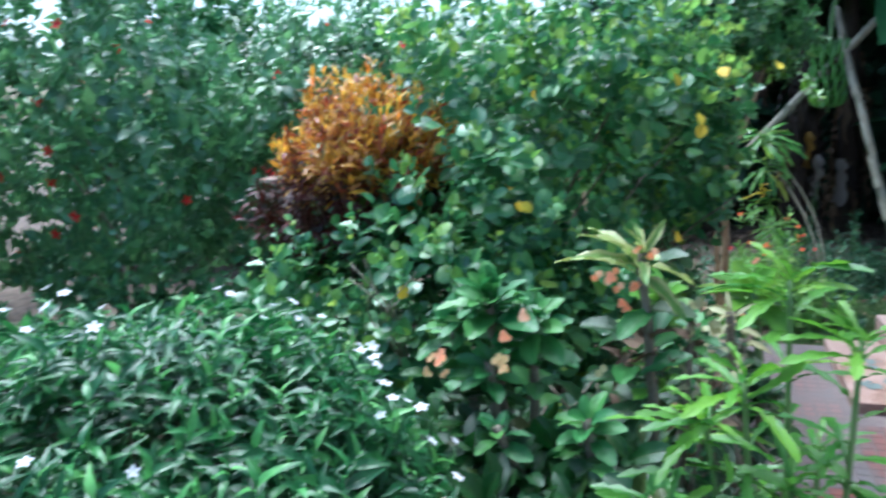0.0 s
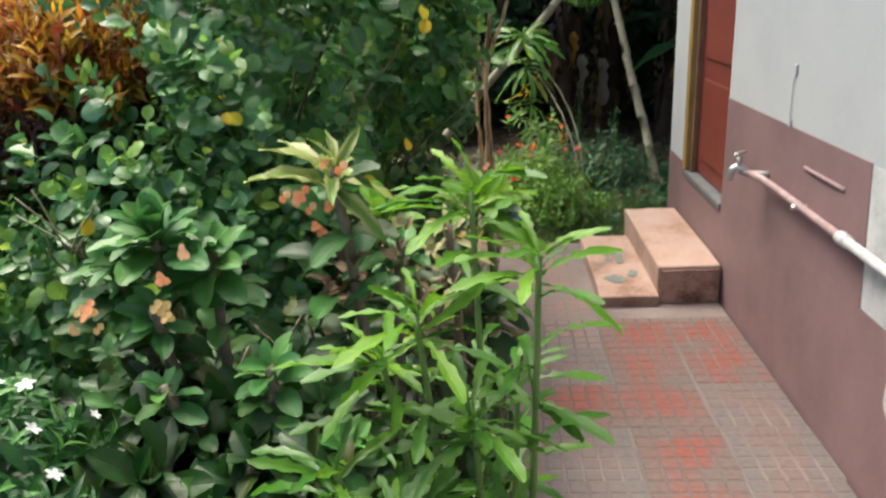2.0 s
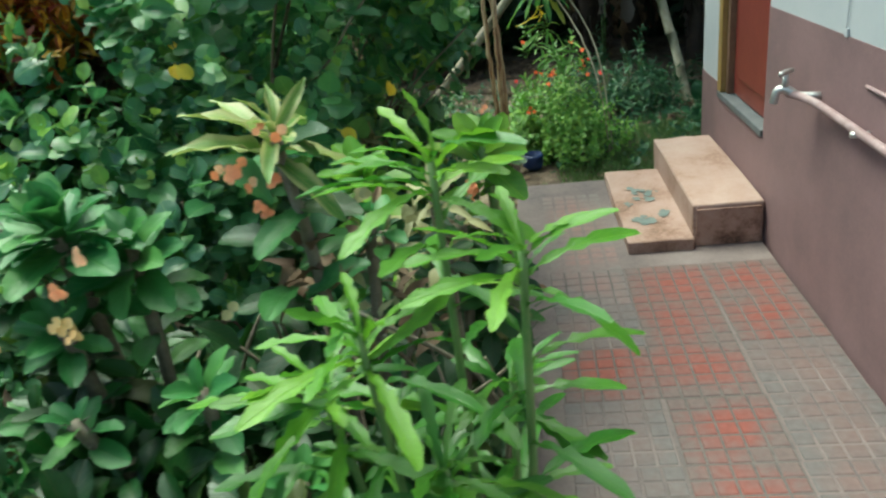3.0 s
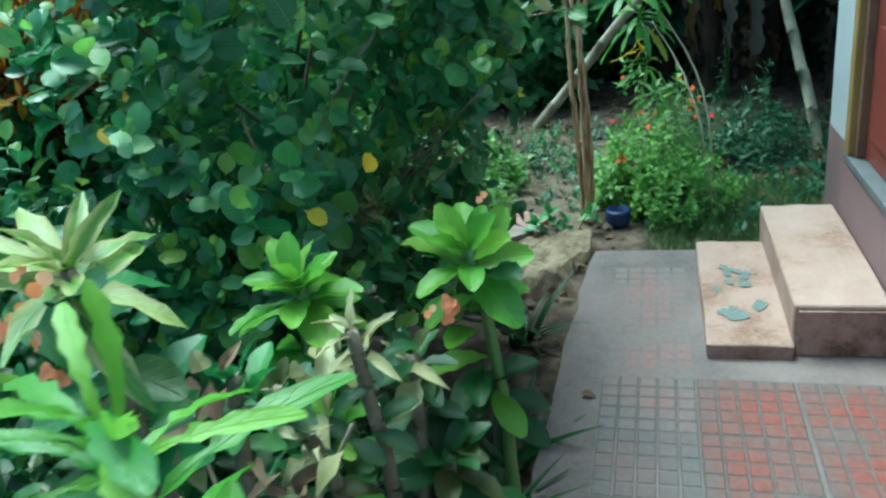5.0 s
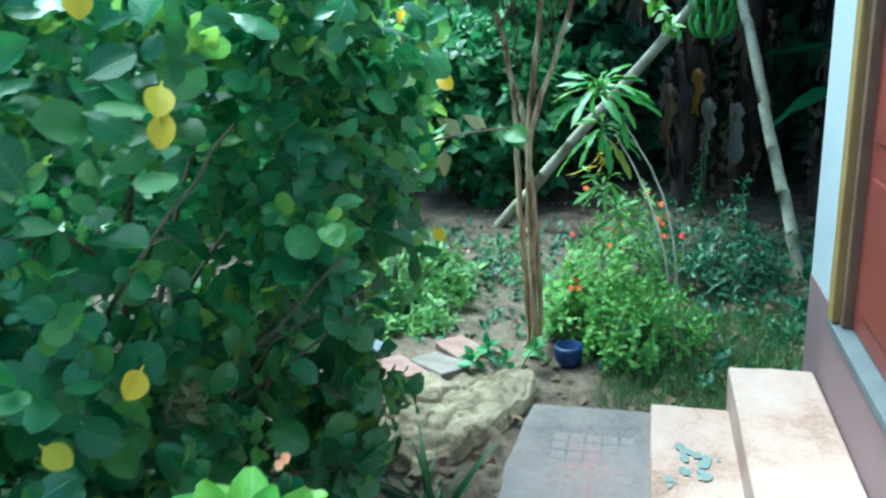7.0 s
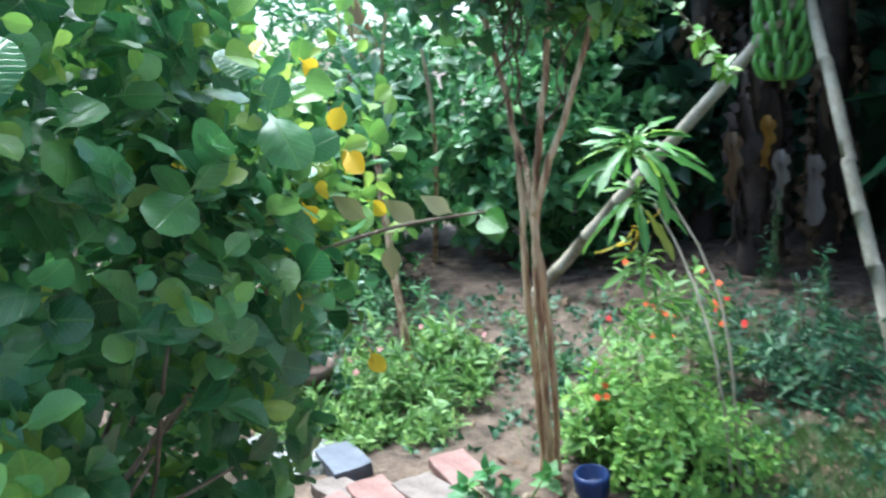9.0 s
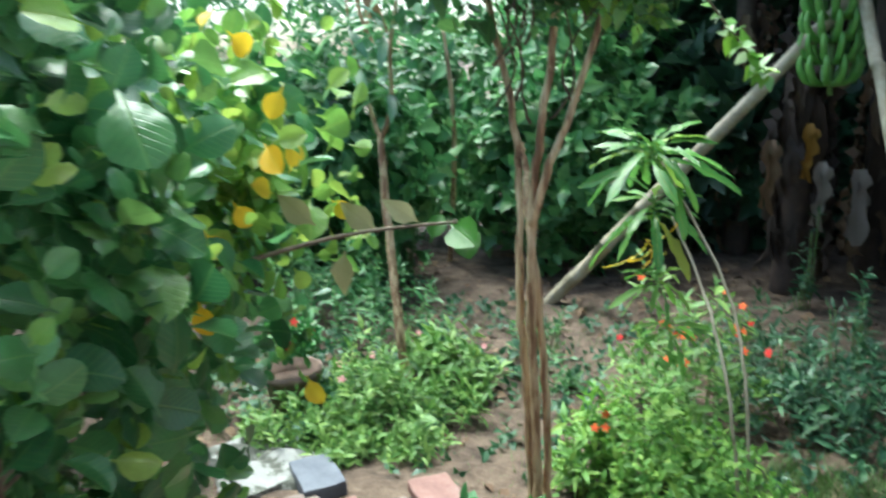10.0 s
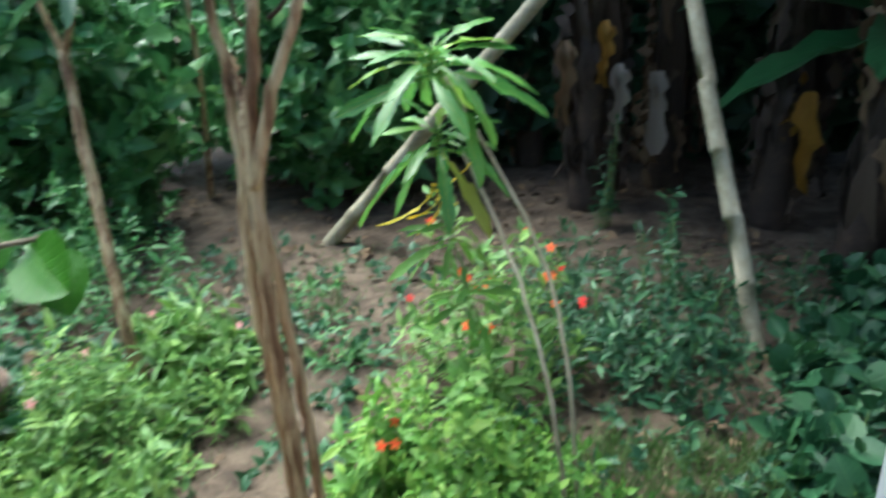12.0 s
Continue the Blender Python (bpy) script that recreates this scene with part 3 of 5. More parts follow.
def house():
    bm = block(WALL, WALL + 0.22, -3.0, 4.603, -0.3, 3.2)
    w = part("wall_west", bm, M_white, None)
    tagged(w, "white-painted plaster house wall with a doorway", "wall", kind="structure")
    part("wall_pier", block(WALL, WALL + 0.22, 5.30, 5.63, -0.3, 3.2), M_white, w)
    part("wall_below_door", block(WALL, WALL + 0.22, 4.603, 5.30, -0.3, 0.40), M_white, w)
    part("wall_over_door", block(WALL, WALL + 0.22, 4.603, 5.30, 2.45, 3.2), M_white, w)
    tagged(part("wall_north", block(WALL + 0.22, 7.0, 5.43, 5.65, -0.3, 3.2), M_white, None), "white-painted plaster end wall of the house", "wall", kind="structure")
    tagged(part("wall_east", block(7.0, 7.22, -3.0, 5.65, -0.3, 3.2), M_white, None), "white-painted plaster back wall", "wall", kind="structure")
    tagged(part("wall_south", block(WALL + 0.22, 7.0, -3.0, -2.78, -0.3, 3.2), M_white, None), "white-painted plaster wall", "wall", kind="structure")
    # The overhang is out of view, added to shade path and wall.
    tagged(part("ceiling", block(WALL - 0.55, 7.4, -3.2, 5.9, 3.2, 3.32), M_cement, None), "plain grey cement roof slab of the house with a short overhang", "ceiling", kind="structure")
    d = part("trim", prism([(4.603, 0.903), (3.32, 0.912), (3.28, 0.507), (2.996, 0.505), (2.985, -0.1), (4.603, -0.1)], WALL - 0.003, WALL + 0.001), M_dado, None)
    tagged(d, "mauve painted dado on the lower house wall, scuffed and stained", "trim", kind="structure")
    part("dado_panel", prism([(5.30, 0.40), (4.603, 0.40), (4.603, -0.1), (5.30, -0.1)], WALL - 0.003, WALL + 0.001), M_dado, d)
    part("dado_panel", prism([(5.63, 0.463), (5.30, 0.463), (5.30, -0.1), (5.63, -0.1)], WALL - 0.003, WALL + 0.001), M_dado, d)
    part("patch", prism([(3.316, 0.905), (3.0, 0.93), (2.2, 0.95), (0.5, 0.98), (-3, 0.98), (-3, -0.1), (2.981, -0.1), (2.992, 0.509), (3.276, 0.511)], WALL - 0.002, WALL + 0.001), M_patch, d, "limewashed grey patch, blotchy")
    tagged(part("door_sill", block(WALL - 0.012, WALL + 0.215, 4.605, 5.298, 0.40, 0.43, 0.004), M_sill, None), "grey cement door sill", "sill", kind="structure")
    f = thing("door_1", (WALL, 4.95, 0.43), "closed red-painted wooden door in an ochre frame", "door", kind="structure")

    def fit_in(name, b, mat, parent=f, label=""):
        bmesh.ops.translate(b, verts=b.verts[:], vec=(-WALL, -4.95, -0.43))
        return part(name, b, mat, parent, label)
    fit_in("door_frame", block(WALL - 0.012, WALL + 0.10, 5.235, 5.298, 0.432, 2.448, 0.006), M_ochre, label="ochre painted frame post")
    fit_in("door_frame", block(WALL + 0.045, WALL + 0.10, 4.605, 4.64, 0.432, 2.448, 0.006), M_ochre, label="ochre painted frame post")
    fit_in("door_frame", block(WALL + 0.02, WALL + 0.10, 4.64, 5.235, 2.37, 2.448, 0.006), M_ochre, label="ochre painted frame head")
    fit_in("door_stop", block(WALL + 0.012, WALL + 0.075, 5.2, 5.234, 0.432, 2.37, 0.004), M_brownwood)
    leaf = fit_in("door_leaf", block(WALL + 0.04, WALL + 0.08, 4.642, 5.2, 0.436, 2.368, 0.004), M_door)
    for z0, z1 in ((0.52, 0.92), (1.02, 1.52), (1.62, 2.25)):
        fit_in("door_panel", block(WALL + 0.032, WALL + 0.0405, 4.70, 5.13, z0, z1, 0.006), M_door, leaf)


house()


def path_and_steps():
    n = 60
    left = [(-3.0 + 8.37 * i / n) for i in range(n + 1)]
    bm = bmesh.new()
    top, low = [], []
    for y in left:
        x = 1.63 + 0.05 * noise.noise(Vector((y * 2.0, 3, 0))) + 0.025 * noise.noise(Vector((y * 9, 1, 0))) + 0.06 * max(0, (y - 4.7) / 0.67)
        top.append(bm.verts.new((x, y, -0.004)))
        low.append(bm.verts.new((x - 0.03 + 0.03 * noise.noise(Vector((y * 7, 9, 0))), y, -0.3)))
    rt = [bm.verts.new((WALL - 0.014 + 0.006 * noise.noise(Vector((y * 8, 0, 5))), y, -0.004)) for y in left]
    rl = [bm.verts.new((WALL - 0.014, y, -0.3)) for y in left]
    for i in range(n):
        bm.faces.new((top[i], rt[i], rt[i + 1], top[i + 1]))
        bm.faces.new((low[i], top[i], top[i + 1], low[i + 1]))
        bm.faces.new((rt[i], rl[i], rl[i + 1], rt[i + 1]))
    bm.faces.new((top[n], rt[n], rl[n], low[n]))
    bm.faces.new((top[0], low[0], rl[0], rt[0]))
    bmesh.ops.recalc_face_normals(bm, faces=bm.faces[:])
    p = part("pavement", bm, M_cement, None)
    tagged(p, "worn grey cement garden path with chequered red tiles", "pavement", kind="structure")

    def tile(pads):
        b = bmesh.new()
        s, g = 0.2846, 0.007
        bmesh.ops.create_grid(b, x_segments=1, y_segments=1, size=s / 2)
        c = s / pads
        for i in range(pads):
            for j in range(pads):
                x, y = -s / 2 + (i + 0.5) * c, -s / 2 + (j + 0.5) * c
                h, k = c / 2 - g / 2, c / 2 - g / 2 - 0.003
                lo = [b.verts.new((x + a * h, y + d * h, 0.0)) for a, d in ((-1, -1), (1, -1), (1, 1), (-1, 1))]
                hi = [b.verts.new((x + a * k, y + d * k, 0.0025)) for a, d in ((-1, -1), (1, -1), (1, 1), (-1, 1))]
                b.faces.new(hi)
                for q in range(4):
                    b.faces.new((lo[q], lo[(q + 1) % 4], hi[(q + 1) % 4], hi[q]))
        return b

    me = {}
    for key, mat in (("red", M_tilered), ("worn", M_tileworn), ("pale", M_tilepale)):
        me[key] = bpy.data.meshes.new("tile")
        b = tile(5)
        b.to_mesh(me[key])
        b.free()
        me[key].materials.append(M_cement if key == "worn" else M_grout)
        me[key].materials.append(mat)
        for f in me[key].polygons[1:]:
            f.material_index = 1
    rng = random.Random(4)
    for j in range(-9, 22):
        for i in range(3):
            x, y = 1.92 + 0.29 * i, 4.19 - 0.285 * j
            if y > 5.25 or y < -2.3 or (x > 2.0 and y > 4.33):
                continue
            red = i == 1 and y < 4.3 or i == 2 and (3.8 < y < 4.3 or rng.random() < 0.35 and y < 3.2) or i == 0 and (3.5 < y < 3.8 or rng.random() < 0.2 and y < 3.4)
            ob = new("tile", me["red" if red else "pale" if y > 4.0 else "worn"])
            ob.matrix_basis = pose(x + rng.uniform(-.004, .004), y, (0.0008 * ((i + j) % 2) if y < 4.3 else 0.0) - (0.0061 if y > 4.3 else 0.002), 0, 0, rng.uniform(-0.4, 0.4))
            ob.parent = p

    s = thing("doorstep", (2.36, 4.95, 0), "faded red-oxide plastered double doorstep with green paint stains", "step")

    def fit_in(name, b, mat, label=""):
        bmesh.ops.translate(b, verts=b.verts[:], vec=(-2.36, -4.95, 0))
        return part(name, b, mat, s, label)
    fit_in("upper_step", block(2.368, 2.645, 4.50, 5.42, -0.02, 0.176, 0.012, 3, 0.006, 3), M_terracotta)
    fit_in("lower_step", block(2.105, 2.37, 4.465, 5.335, -0.02, 0.05, 0.009, 3, 0.005, 3), M_terracotta)
    fit_in("riser_plaster", block(2.38, 2.634, 4.4925, 4.5, 0.0, 0.158, 0.003, 2, 0.002, 2), M_riser, "dirt-stained plaster riser")
    rng = random.Random(2)
    for cx, cy, w, h, k in ((2.24, 5.02, 0.05, 0.05, 7), (2.25, 4.93, 0.02, 0.03, 4), (2.21, 4.68, 0.045, 0.07, 9), (2.29, 4.73, 0.02, 0.04, 4), (2.15, 4.84, 0.02, 0.03, 3)):
        for q in range(k):
            b = bmesh.new()
            x, y, r, e = cx + rng.gauss(0, w * 0.6), cy + rng.gauss(0, h * 0.6), rng.uniform(0.006, 0.024), rng.uniform(0, 9)
            ring = []
            for m in range(22):
                g = 2 * math.pi * m / 22
                s2 = r * (1 + 0.55 * noise.noise(Vector((math.cos(g) * 1.6, math.sin(g) * 1.6, e))) + 0.25 * noise.noise(Vector((math.cos(g) * 5, math.sin(g) * 5, e))))
                ring.append(b.verts.new((min(max(x + s2 * math.cos(g), 2.12), 2.355), y + s2 * 1.2 * math.sin(g), 0.0542 + 0.0002 * q)))
            b.faces.new(ring)
            fit_in("paint_stain", b, M_stain, "grey-green paint stain")


path_and_steps()


def wall_pipe():
    t = thing("water_pipe", (WALL - 0.03, 3.5, 0.67), "thin painted water pipe with elbows on the house wall", "pipe")
    x = WALL - 0.032
    stem("pipe_run", [(x - 0.05, 4.12, 0.70), (x - 0.02, 4.02, 0.70), (x, 3.9, 0.69), (x, 3.36, 0.684)], 0.013, 0.013, M_pipepink, t, 10, 6)
    stem("pipe_run", [(x, 3.36, 0.684), (x, 3.02, 0.68)], 0.015, 0.015, M_pipewhite, t, 10, 4)
    stem("elbow", [(x, 3.05, 0.682), (x, 3.015, 0.675), (x, 2.995, 0.65), (x, 2.995, 0.61)], 0.021, 0.021, M_pipewhite, t, 10, 5)
    stem("pipe_run", [(x, 2.995, 0.62), (x, 2.995, 0.38)], 0.015, 0.015, M_pipewhite, t, 10, 3)
    stem("elbow", [(x, 2.995, 0.42), (x, 2.995, 0.37), (x, 2.965, 0.345), (x, 2.92, 0.34)], 0.021, 0.021, M_pipewhite, t, 10, 5)
    stem("pipe_run", [(x, 2.93, 0.34), (x, 1.2, 0.33)], 0.015, 0.015, M_pipewhite, t, 10, 3)
    stem("joint", [(x, 3.385, 0.684), (x, 3.335, 0.684)], 0.02, 0.02, M_pipewhite, t, 10, 2)
    stem("clamp", [(x + 0.03, 3.7, 0.68), (x - 0.02, 3.7, 0.68)], 0.009, 0.009, M_metal, t, 8, 2)
    k = thing("water_tap", (2.58, 4.08, 0.7), "old metal garden tap on the house wall", "tap")
    stem("spout", [(2.585, 4.10, 0.70), (2.565, 4.11, 0.715), (2.54, 4.12, 0.71), (2.53, 4.122, 0.67)], 0.015, 0.013, M_metal, k, 10, 6)
    stem("valve", [(2.56, 4.11, 0.71), (2.56, 4.11, 0.765)], 0.011, 0.009, M_metal, k, 10, 2)
    stem("handle", [(2.535, 4.085, 0.77), (2.56, 4.11, 0.773), (2.585, 4.135, 0.77)], 0.008, 0.008, M_metal, k, 8, 3)
    stem("flange", [(WALL, 4.06, 0.70), (WALL - 0.05, 4.075, 0.70), (2.585, 4.1, 0.70)], 0.012, 0.012, M_metal, k, 8, 3)
    h = thing("wall_hook", (WALL, 3.906, 1.09), "small white wall hook with a short cord", "hook")
    b = block(-0.007, 0.0, -0.014, 0.014, -0.016, 0.022, 0.003)
    part("plate", b, M_white, h)
    stem("cord", [(WALL - 0.006, 3.906, 1.07), (WALL - 0.005, 3.908, 1.0), (WALL - 0.006, 3.906, 0.92)], 0.002, 0.002, M_white, h, 6, 3)
    part("knot", block(-0.008, -0.001, -0.01, 0.01, -0.185, -0.16, 0.003), M_white, h)
    r = thing("groove_rod", (WALL, 3.6, 0.8), "thin painted rod set in the dado", "rod")
    stem("rod", [(WALL - 0.004, 3.455, 0.802), (WALL - 0.008, 3.6, 0.803), (WALL - 0.004, 3.747, 0.8)], 0.006, 0.006, M_pipepink, r, 6, 3)


wall_pipe()

# ---- plants beside the path ----
PATHSIDE = (1.9, 3.0, 1.2)


def shrub(name, centre, radii, label, category, shape, mat, size, n, leaves, seed, singles=0, base=None, stems=5, low=-0.55, lump=0.2, twig=0.1, up=0.5, depth=0.55, spread=1.0, wood=None, leafname="leaf", clear=-9.0, young=None, share=0.4, edge=9.0, face=0.35):
    rng = np.random.default_rng(seed)
    base = base or (centre[0], centre[1], -0.12)
    t = thing(name, base, label, category)
    fol = Foliage()
    tips, out = shell(rng, n, centre, radii, low, lump, seed * 1.7, depth)
    keep = (tips[:, 2] > 0.0) & ~((tips[:, 1] > 4.9) & (tips[:, 2] < clear)) & (tips[:, 0] + 0.667 * tips[:, 1] < edge + 0.24 * rng.random(len(tips)))
    tips, out = tips[keep], out[keep]
    tufts(fol, rng, tips, out, shape, mat, size, leaves, twig, spread, up, 0.35, young, share, face)
    fol.build(t, singles, PATHSIDE, leafname)
    r = random.Random(seed)
    for k in range(stems):
        q = tips[r.randrange(len(tips))]
        mid = [(base[0] + centre[0]) / 2 + r.uniform(-.1, .1), (base[1] + centre[1]) / 2 + r.uniform(-.1, .1), (q[2] + base[2]) * 0.45]
        stem("branch", [(base[0] + r.uniform(-.06, .06), base[1] + r.uniform(-.06, .06), base[2] - 0.05), mid, tuple(q)], 0.016, 0.004, wood or M_twig, t, 6, 5, 0.006)
    return t, tips, out


def round_leaf_bush():
    t, tips, out = shrub("round_leaf_shrub", (0.74, 4.5, 1.0), (0.84, 1.1, 0.88), "large dense shrub of glossy round green leaves with yellowing ones", "shrub", ROUNDS, M_round, 0.061, 900, 7, 11, 280, stems=16, low=-0.85, lump=0.3, depth=0.4, twig=0.13, clear=0.62, up=0.9, young=M_young, share=0.26, edge=4.66, face=0.75)
    f0, r0 = Foliage(), np.random.default_rng(12)
    for c, r, n in (((1.1, 4.25, 1.58), (0.5, 0.75, 0.36), 220), ((0.45, 3.72, 0.52), (0.95, 0.55, 0.6), 620), ((0.7, 4.45, 1.72), (0.75, 0.8, 0.36), 240), ((1.45, 4.3, 1.2), (0.2, 0.35, 0.4), 90), ((0.98, 4.62, 0.42), (0.46, 0.42, 0.36), 240)):
        p, o = shell(r0, n, c, r, -0.8, 0.25, 4.0, 0.35)
        ok = (p[:, 2] > 0) & (p[:, 0] + 0.667 * p[:, 1] < 4.74) & (p[:, 0] < 1.67)
        p, o = p[ok], o[ok]
        # Upper clumps take more pale young leaves: backlight and haze put into colour.
        tufts(f0, r0, p, o, ROUNDS, M_round, 0.052 if c[2] > 1.0 else 0.058, 7, 0.12, 1.0, 0.9, 0.3, M_young, 0.8 if c[2] > 1.5 else 0.4, 0.7)
    p, o = shell(r0, 150, (1.22, 5.08, 1.2), (0.3, 0.34, 0.46), -0.9, 0.3, 6.0, 0.9)
    tufts(f0, r0, p, o, ROUND, M_young, 0.05, 3, 0.12, 1.0, 0.5)
    f0.build(t, 0, None, "leaf", "side_foliage")
    f1 = Foliage()
    q = p[::14] + np.array((0.03, -0.03, 0.0))
    f1.add(ROUND, M_yellow, q, r0.normal(size=q.shape), r0.normal(size=q.shape) + (0.4, -0.8, 0.3), np.full(len(q), 0.05))
    f1.build(t, 20, PATHSIDE, "yellow_leaf")
    fol = Foliage()
    rng = np.random.default_rng(5)
    spots = np.array([(1.364, 3.687, .955), (1.22, 3.623, .849), (.754, 3.74, 1.123), (.847, 3.528, 1.085), (1.356, 4.917, 1.152), (1.445, 3.744, 1.322), (1.43, 3.76, 1.36), (1.558, 4.756, 1.279), (1.459, 4.947, .815), (.834, 3.545, 1.084), (.498, 3.257, .843), (1.496, 3.668, 1.509), (1.696, 3.965, 1.519), (1.4, 4.75, 1.02), (1.45, 4.95, 1.35), (1.35, 3.72, 1.5), (0.9, 3.5, 1.45), (0.3, 3.35, 0.6), (0.75, 3.3, 0.75), (1.2, 3.75, 0.6)])
    fol.add(ROUND, M_yellow, spots, np.array((0.6, -0.6, -0.5)) + 0.5 * rng.normal(size=(len(spots), 3)), np.array((0.5, -0.8, 0.4)) + 0.3 * rng.normal(size=(len(spots), 3)), np.full(len(spots), 0.048))
    fol.build(t, 20, PATHSIDE, "yellow_leaf")
    q = random.Random(17)
    for k in range(7):
        stem("dead_twig", [(0.42, 3.42, 0.5), (0.4 + q.uniform(-.06, .06), 3.3, 0.7), (0.42 + q.uniform(-.16, .16), 3.2 + q.uniform(-.05, .05), q.uniform(0.78, 0.95))], 0.005, 0.002, M_bamboo, t, 6, 4, 0.005)
    for k in range(12):
        a = (q.uniform(0.8, 1.1), q.uniform(4.1, 4.9), q.uniform(0.4, 0.8))
        stem("branch", [a, (a[0] + q.uniform(0.1, 0.25), a[1] + q.uniform(-.2, .2), a[2] + q.uniform(0.05, 0.3)), (a[0] + q.uniform(0.35, 0.5), a[1] + q.uniform(-.35, .3), a[2] + q.uniform(0.1, 0.6))], 0.006, 0.003, M_twig, t, 6, 5, 0.008)
    # a bare branch that reaches over the path side
    f2 = Foliage()
    stem("branch", [(1.2, 4.9, 1.0), (1.45, 5.1, 1.06), (1.66, 5.25, 1.07)], 0.006, 0.003, M_twig, t, 6, 5)
    P = np.array([(1.64, 5.24, 1.06), (1.66, 5.26, 1.05), (1.6, 5.22, 1.04)])
    f2.add(ROUND, M_lance, P, np.array([(0.5, -0.5, -0.1), (0.3, -0.7, -0.5), (0.2, 0.3, 0.7)]), np.array([(0.2, -1, 0.5)] * 3), np.array([0.085, 0.07, 0.05]))
    P = np.array([(1.57, 5.2, 1.08), (1.5, 5.15, 1.07), (1.42, 5.05, 1.1), (1.46, 5.1, 1.02)])
    f2.add(OVATE, M_pale, P, np.array([(-0.5, -0.3, 0.4), (-0.6, -0.2, 0.5), (-0.6, -0.2, 0.5), (0, -0.3, -1)]), np.array([(0.2, -1, 0.3)] * 4), np.array([0.075, 0.085, 0.085, 0.08]))
    f2.build(t, 10, PATHSIDE, "leaf")


round_leaf_bush()


def jasmine_bush():
    # Young tip leaves lightened, the rest darkened, to colour in the dome's highlights.
    t, tips, out = shrub("white_flowered_shrub", (0.4, 2.05, 0.4), (0.68, 0.68, 0.72), "low domed shrub of narrow glossy leaves with white star flowers", "shrub", ARCHED, M_jasmine, 0.053, 2500, 10, 21, 290, stems=6, low=-0.4, lump=0.12, depth=0.22, twig=0.07, up=0.8, young=M_jaslit, share=0.5)
    rng = random.Random(3)
    reach = np.linalg.norm((tips - np.array((0.4, 2.05, 0.4))) / np.array((0.68, 0.68, 0.72)), axis=1)
    outer = [i for i in np.argsort(-reach)[:900] if tips[i][2] > 0.72]
    for i in rng.sample(outer, 85):
        blossom("flower", tuple(tips[i] + out[i] * 0.045), (out[i][0] * 0.5 + rng.uniform(-.5, .5), out[i][1] * 0.5 + rng.uniform(-.6, .3), 0.9), rng.uniform(0.02, 0.032), M_petal, t, 5, rng.uniform(0.1, 0.5))


jasmine_bush()


def rosette(fol, rng, at, axis, shape, mat, size, leaves, spread=1.0, drop=0.0):
    a = unit(np.array([axis], float))[0]
    u = unit(np.cross(a, (0.3, 0.9, 0.1)))
    v = np.cross(a, u)
    k = np.arange(leaves)
    w = 2.4 * k + rng.random(leaves) * 0.4
    t = k / leaves
    side = u * np.cos(w)[:, None] + v * np.sin(w)[:, None]
    D = side * spread * (1.15 - 0.85 * t)[:, None] + a * (0.3 + 0.9 * t)[:, None] + np.array((0, 0, -drop)) * (1 - t)[:, None]
    P = np.array(at) - a * (0.06 * (1 - t))[:, None]
    D += 0.16 * rng.normal(size=(leaves, 3))
    U = a + 0.32 * rng.normal(size=(leaves, 3)) - side * 0.2
    fol.add(shape, mat, P, D, U, size * (1 - 0.45 * t) * rng.uniform(0.8, 1.1, leaves))


def thorns(line, parent, seed):
    """Slender grey spines all round a stem."""
    r = random.Random(seed)
    pts, verts, faces = curve_points(line, 45), [], []
    for p in pts[len(pts) // 5:]:
        w = r.uniform(0, 6.283)
        d = Vector((math.cos(w), math.sin(w), r.uniform(-0.1, 0.4))).normalized()
        a, q, n = d.orthogonal().normalized() * 0.0018, p + d * 0.009 - parent.location, len(verts)
        b = d.cross(a)
        verts += [tuple(q + a), tuple(q - a * 0.5 + b), tuple(q - a * 0.5 - b), tuple(q + d * r.uniform(0.012, 0.022))]
        faces += [(n, n + 1, n + 3), (n + 1, n + 2, n + 3), (n + 2, n, n + 3)]
    tagged(put("thorns", verts, faces, M_thorn, parent, smooth=False), "fine grey spines", kind="stuff")


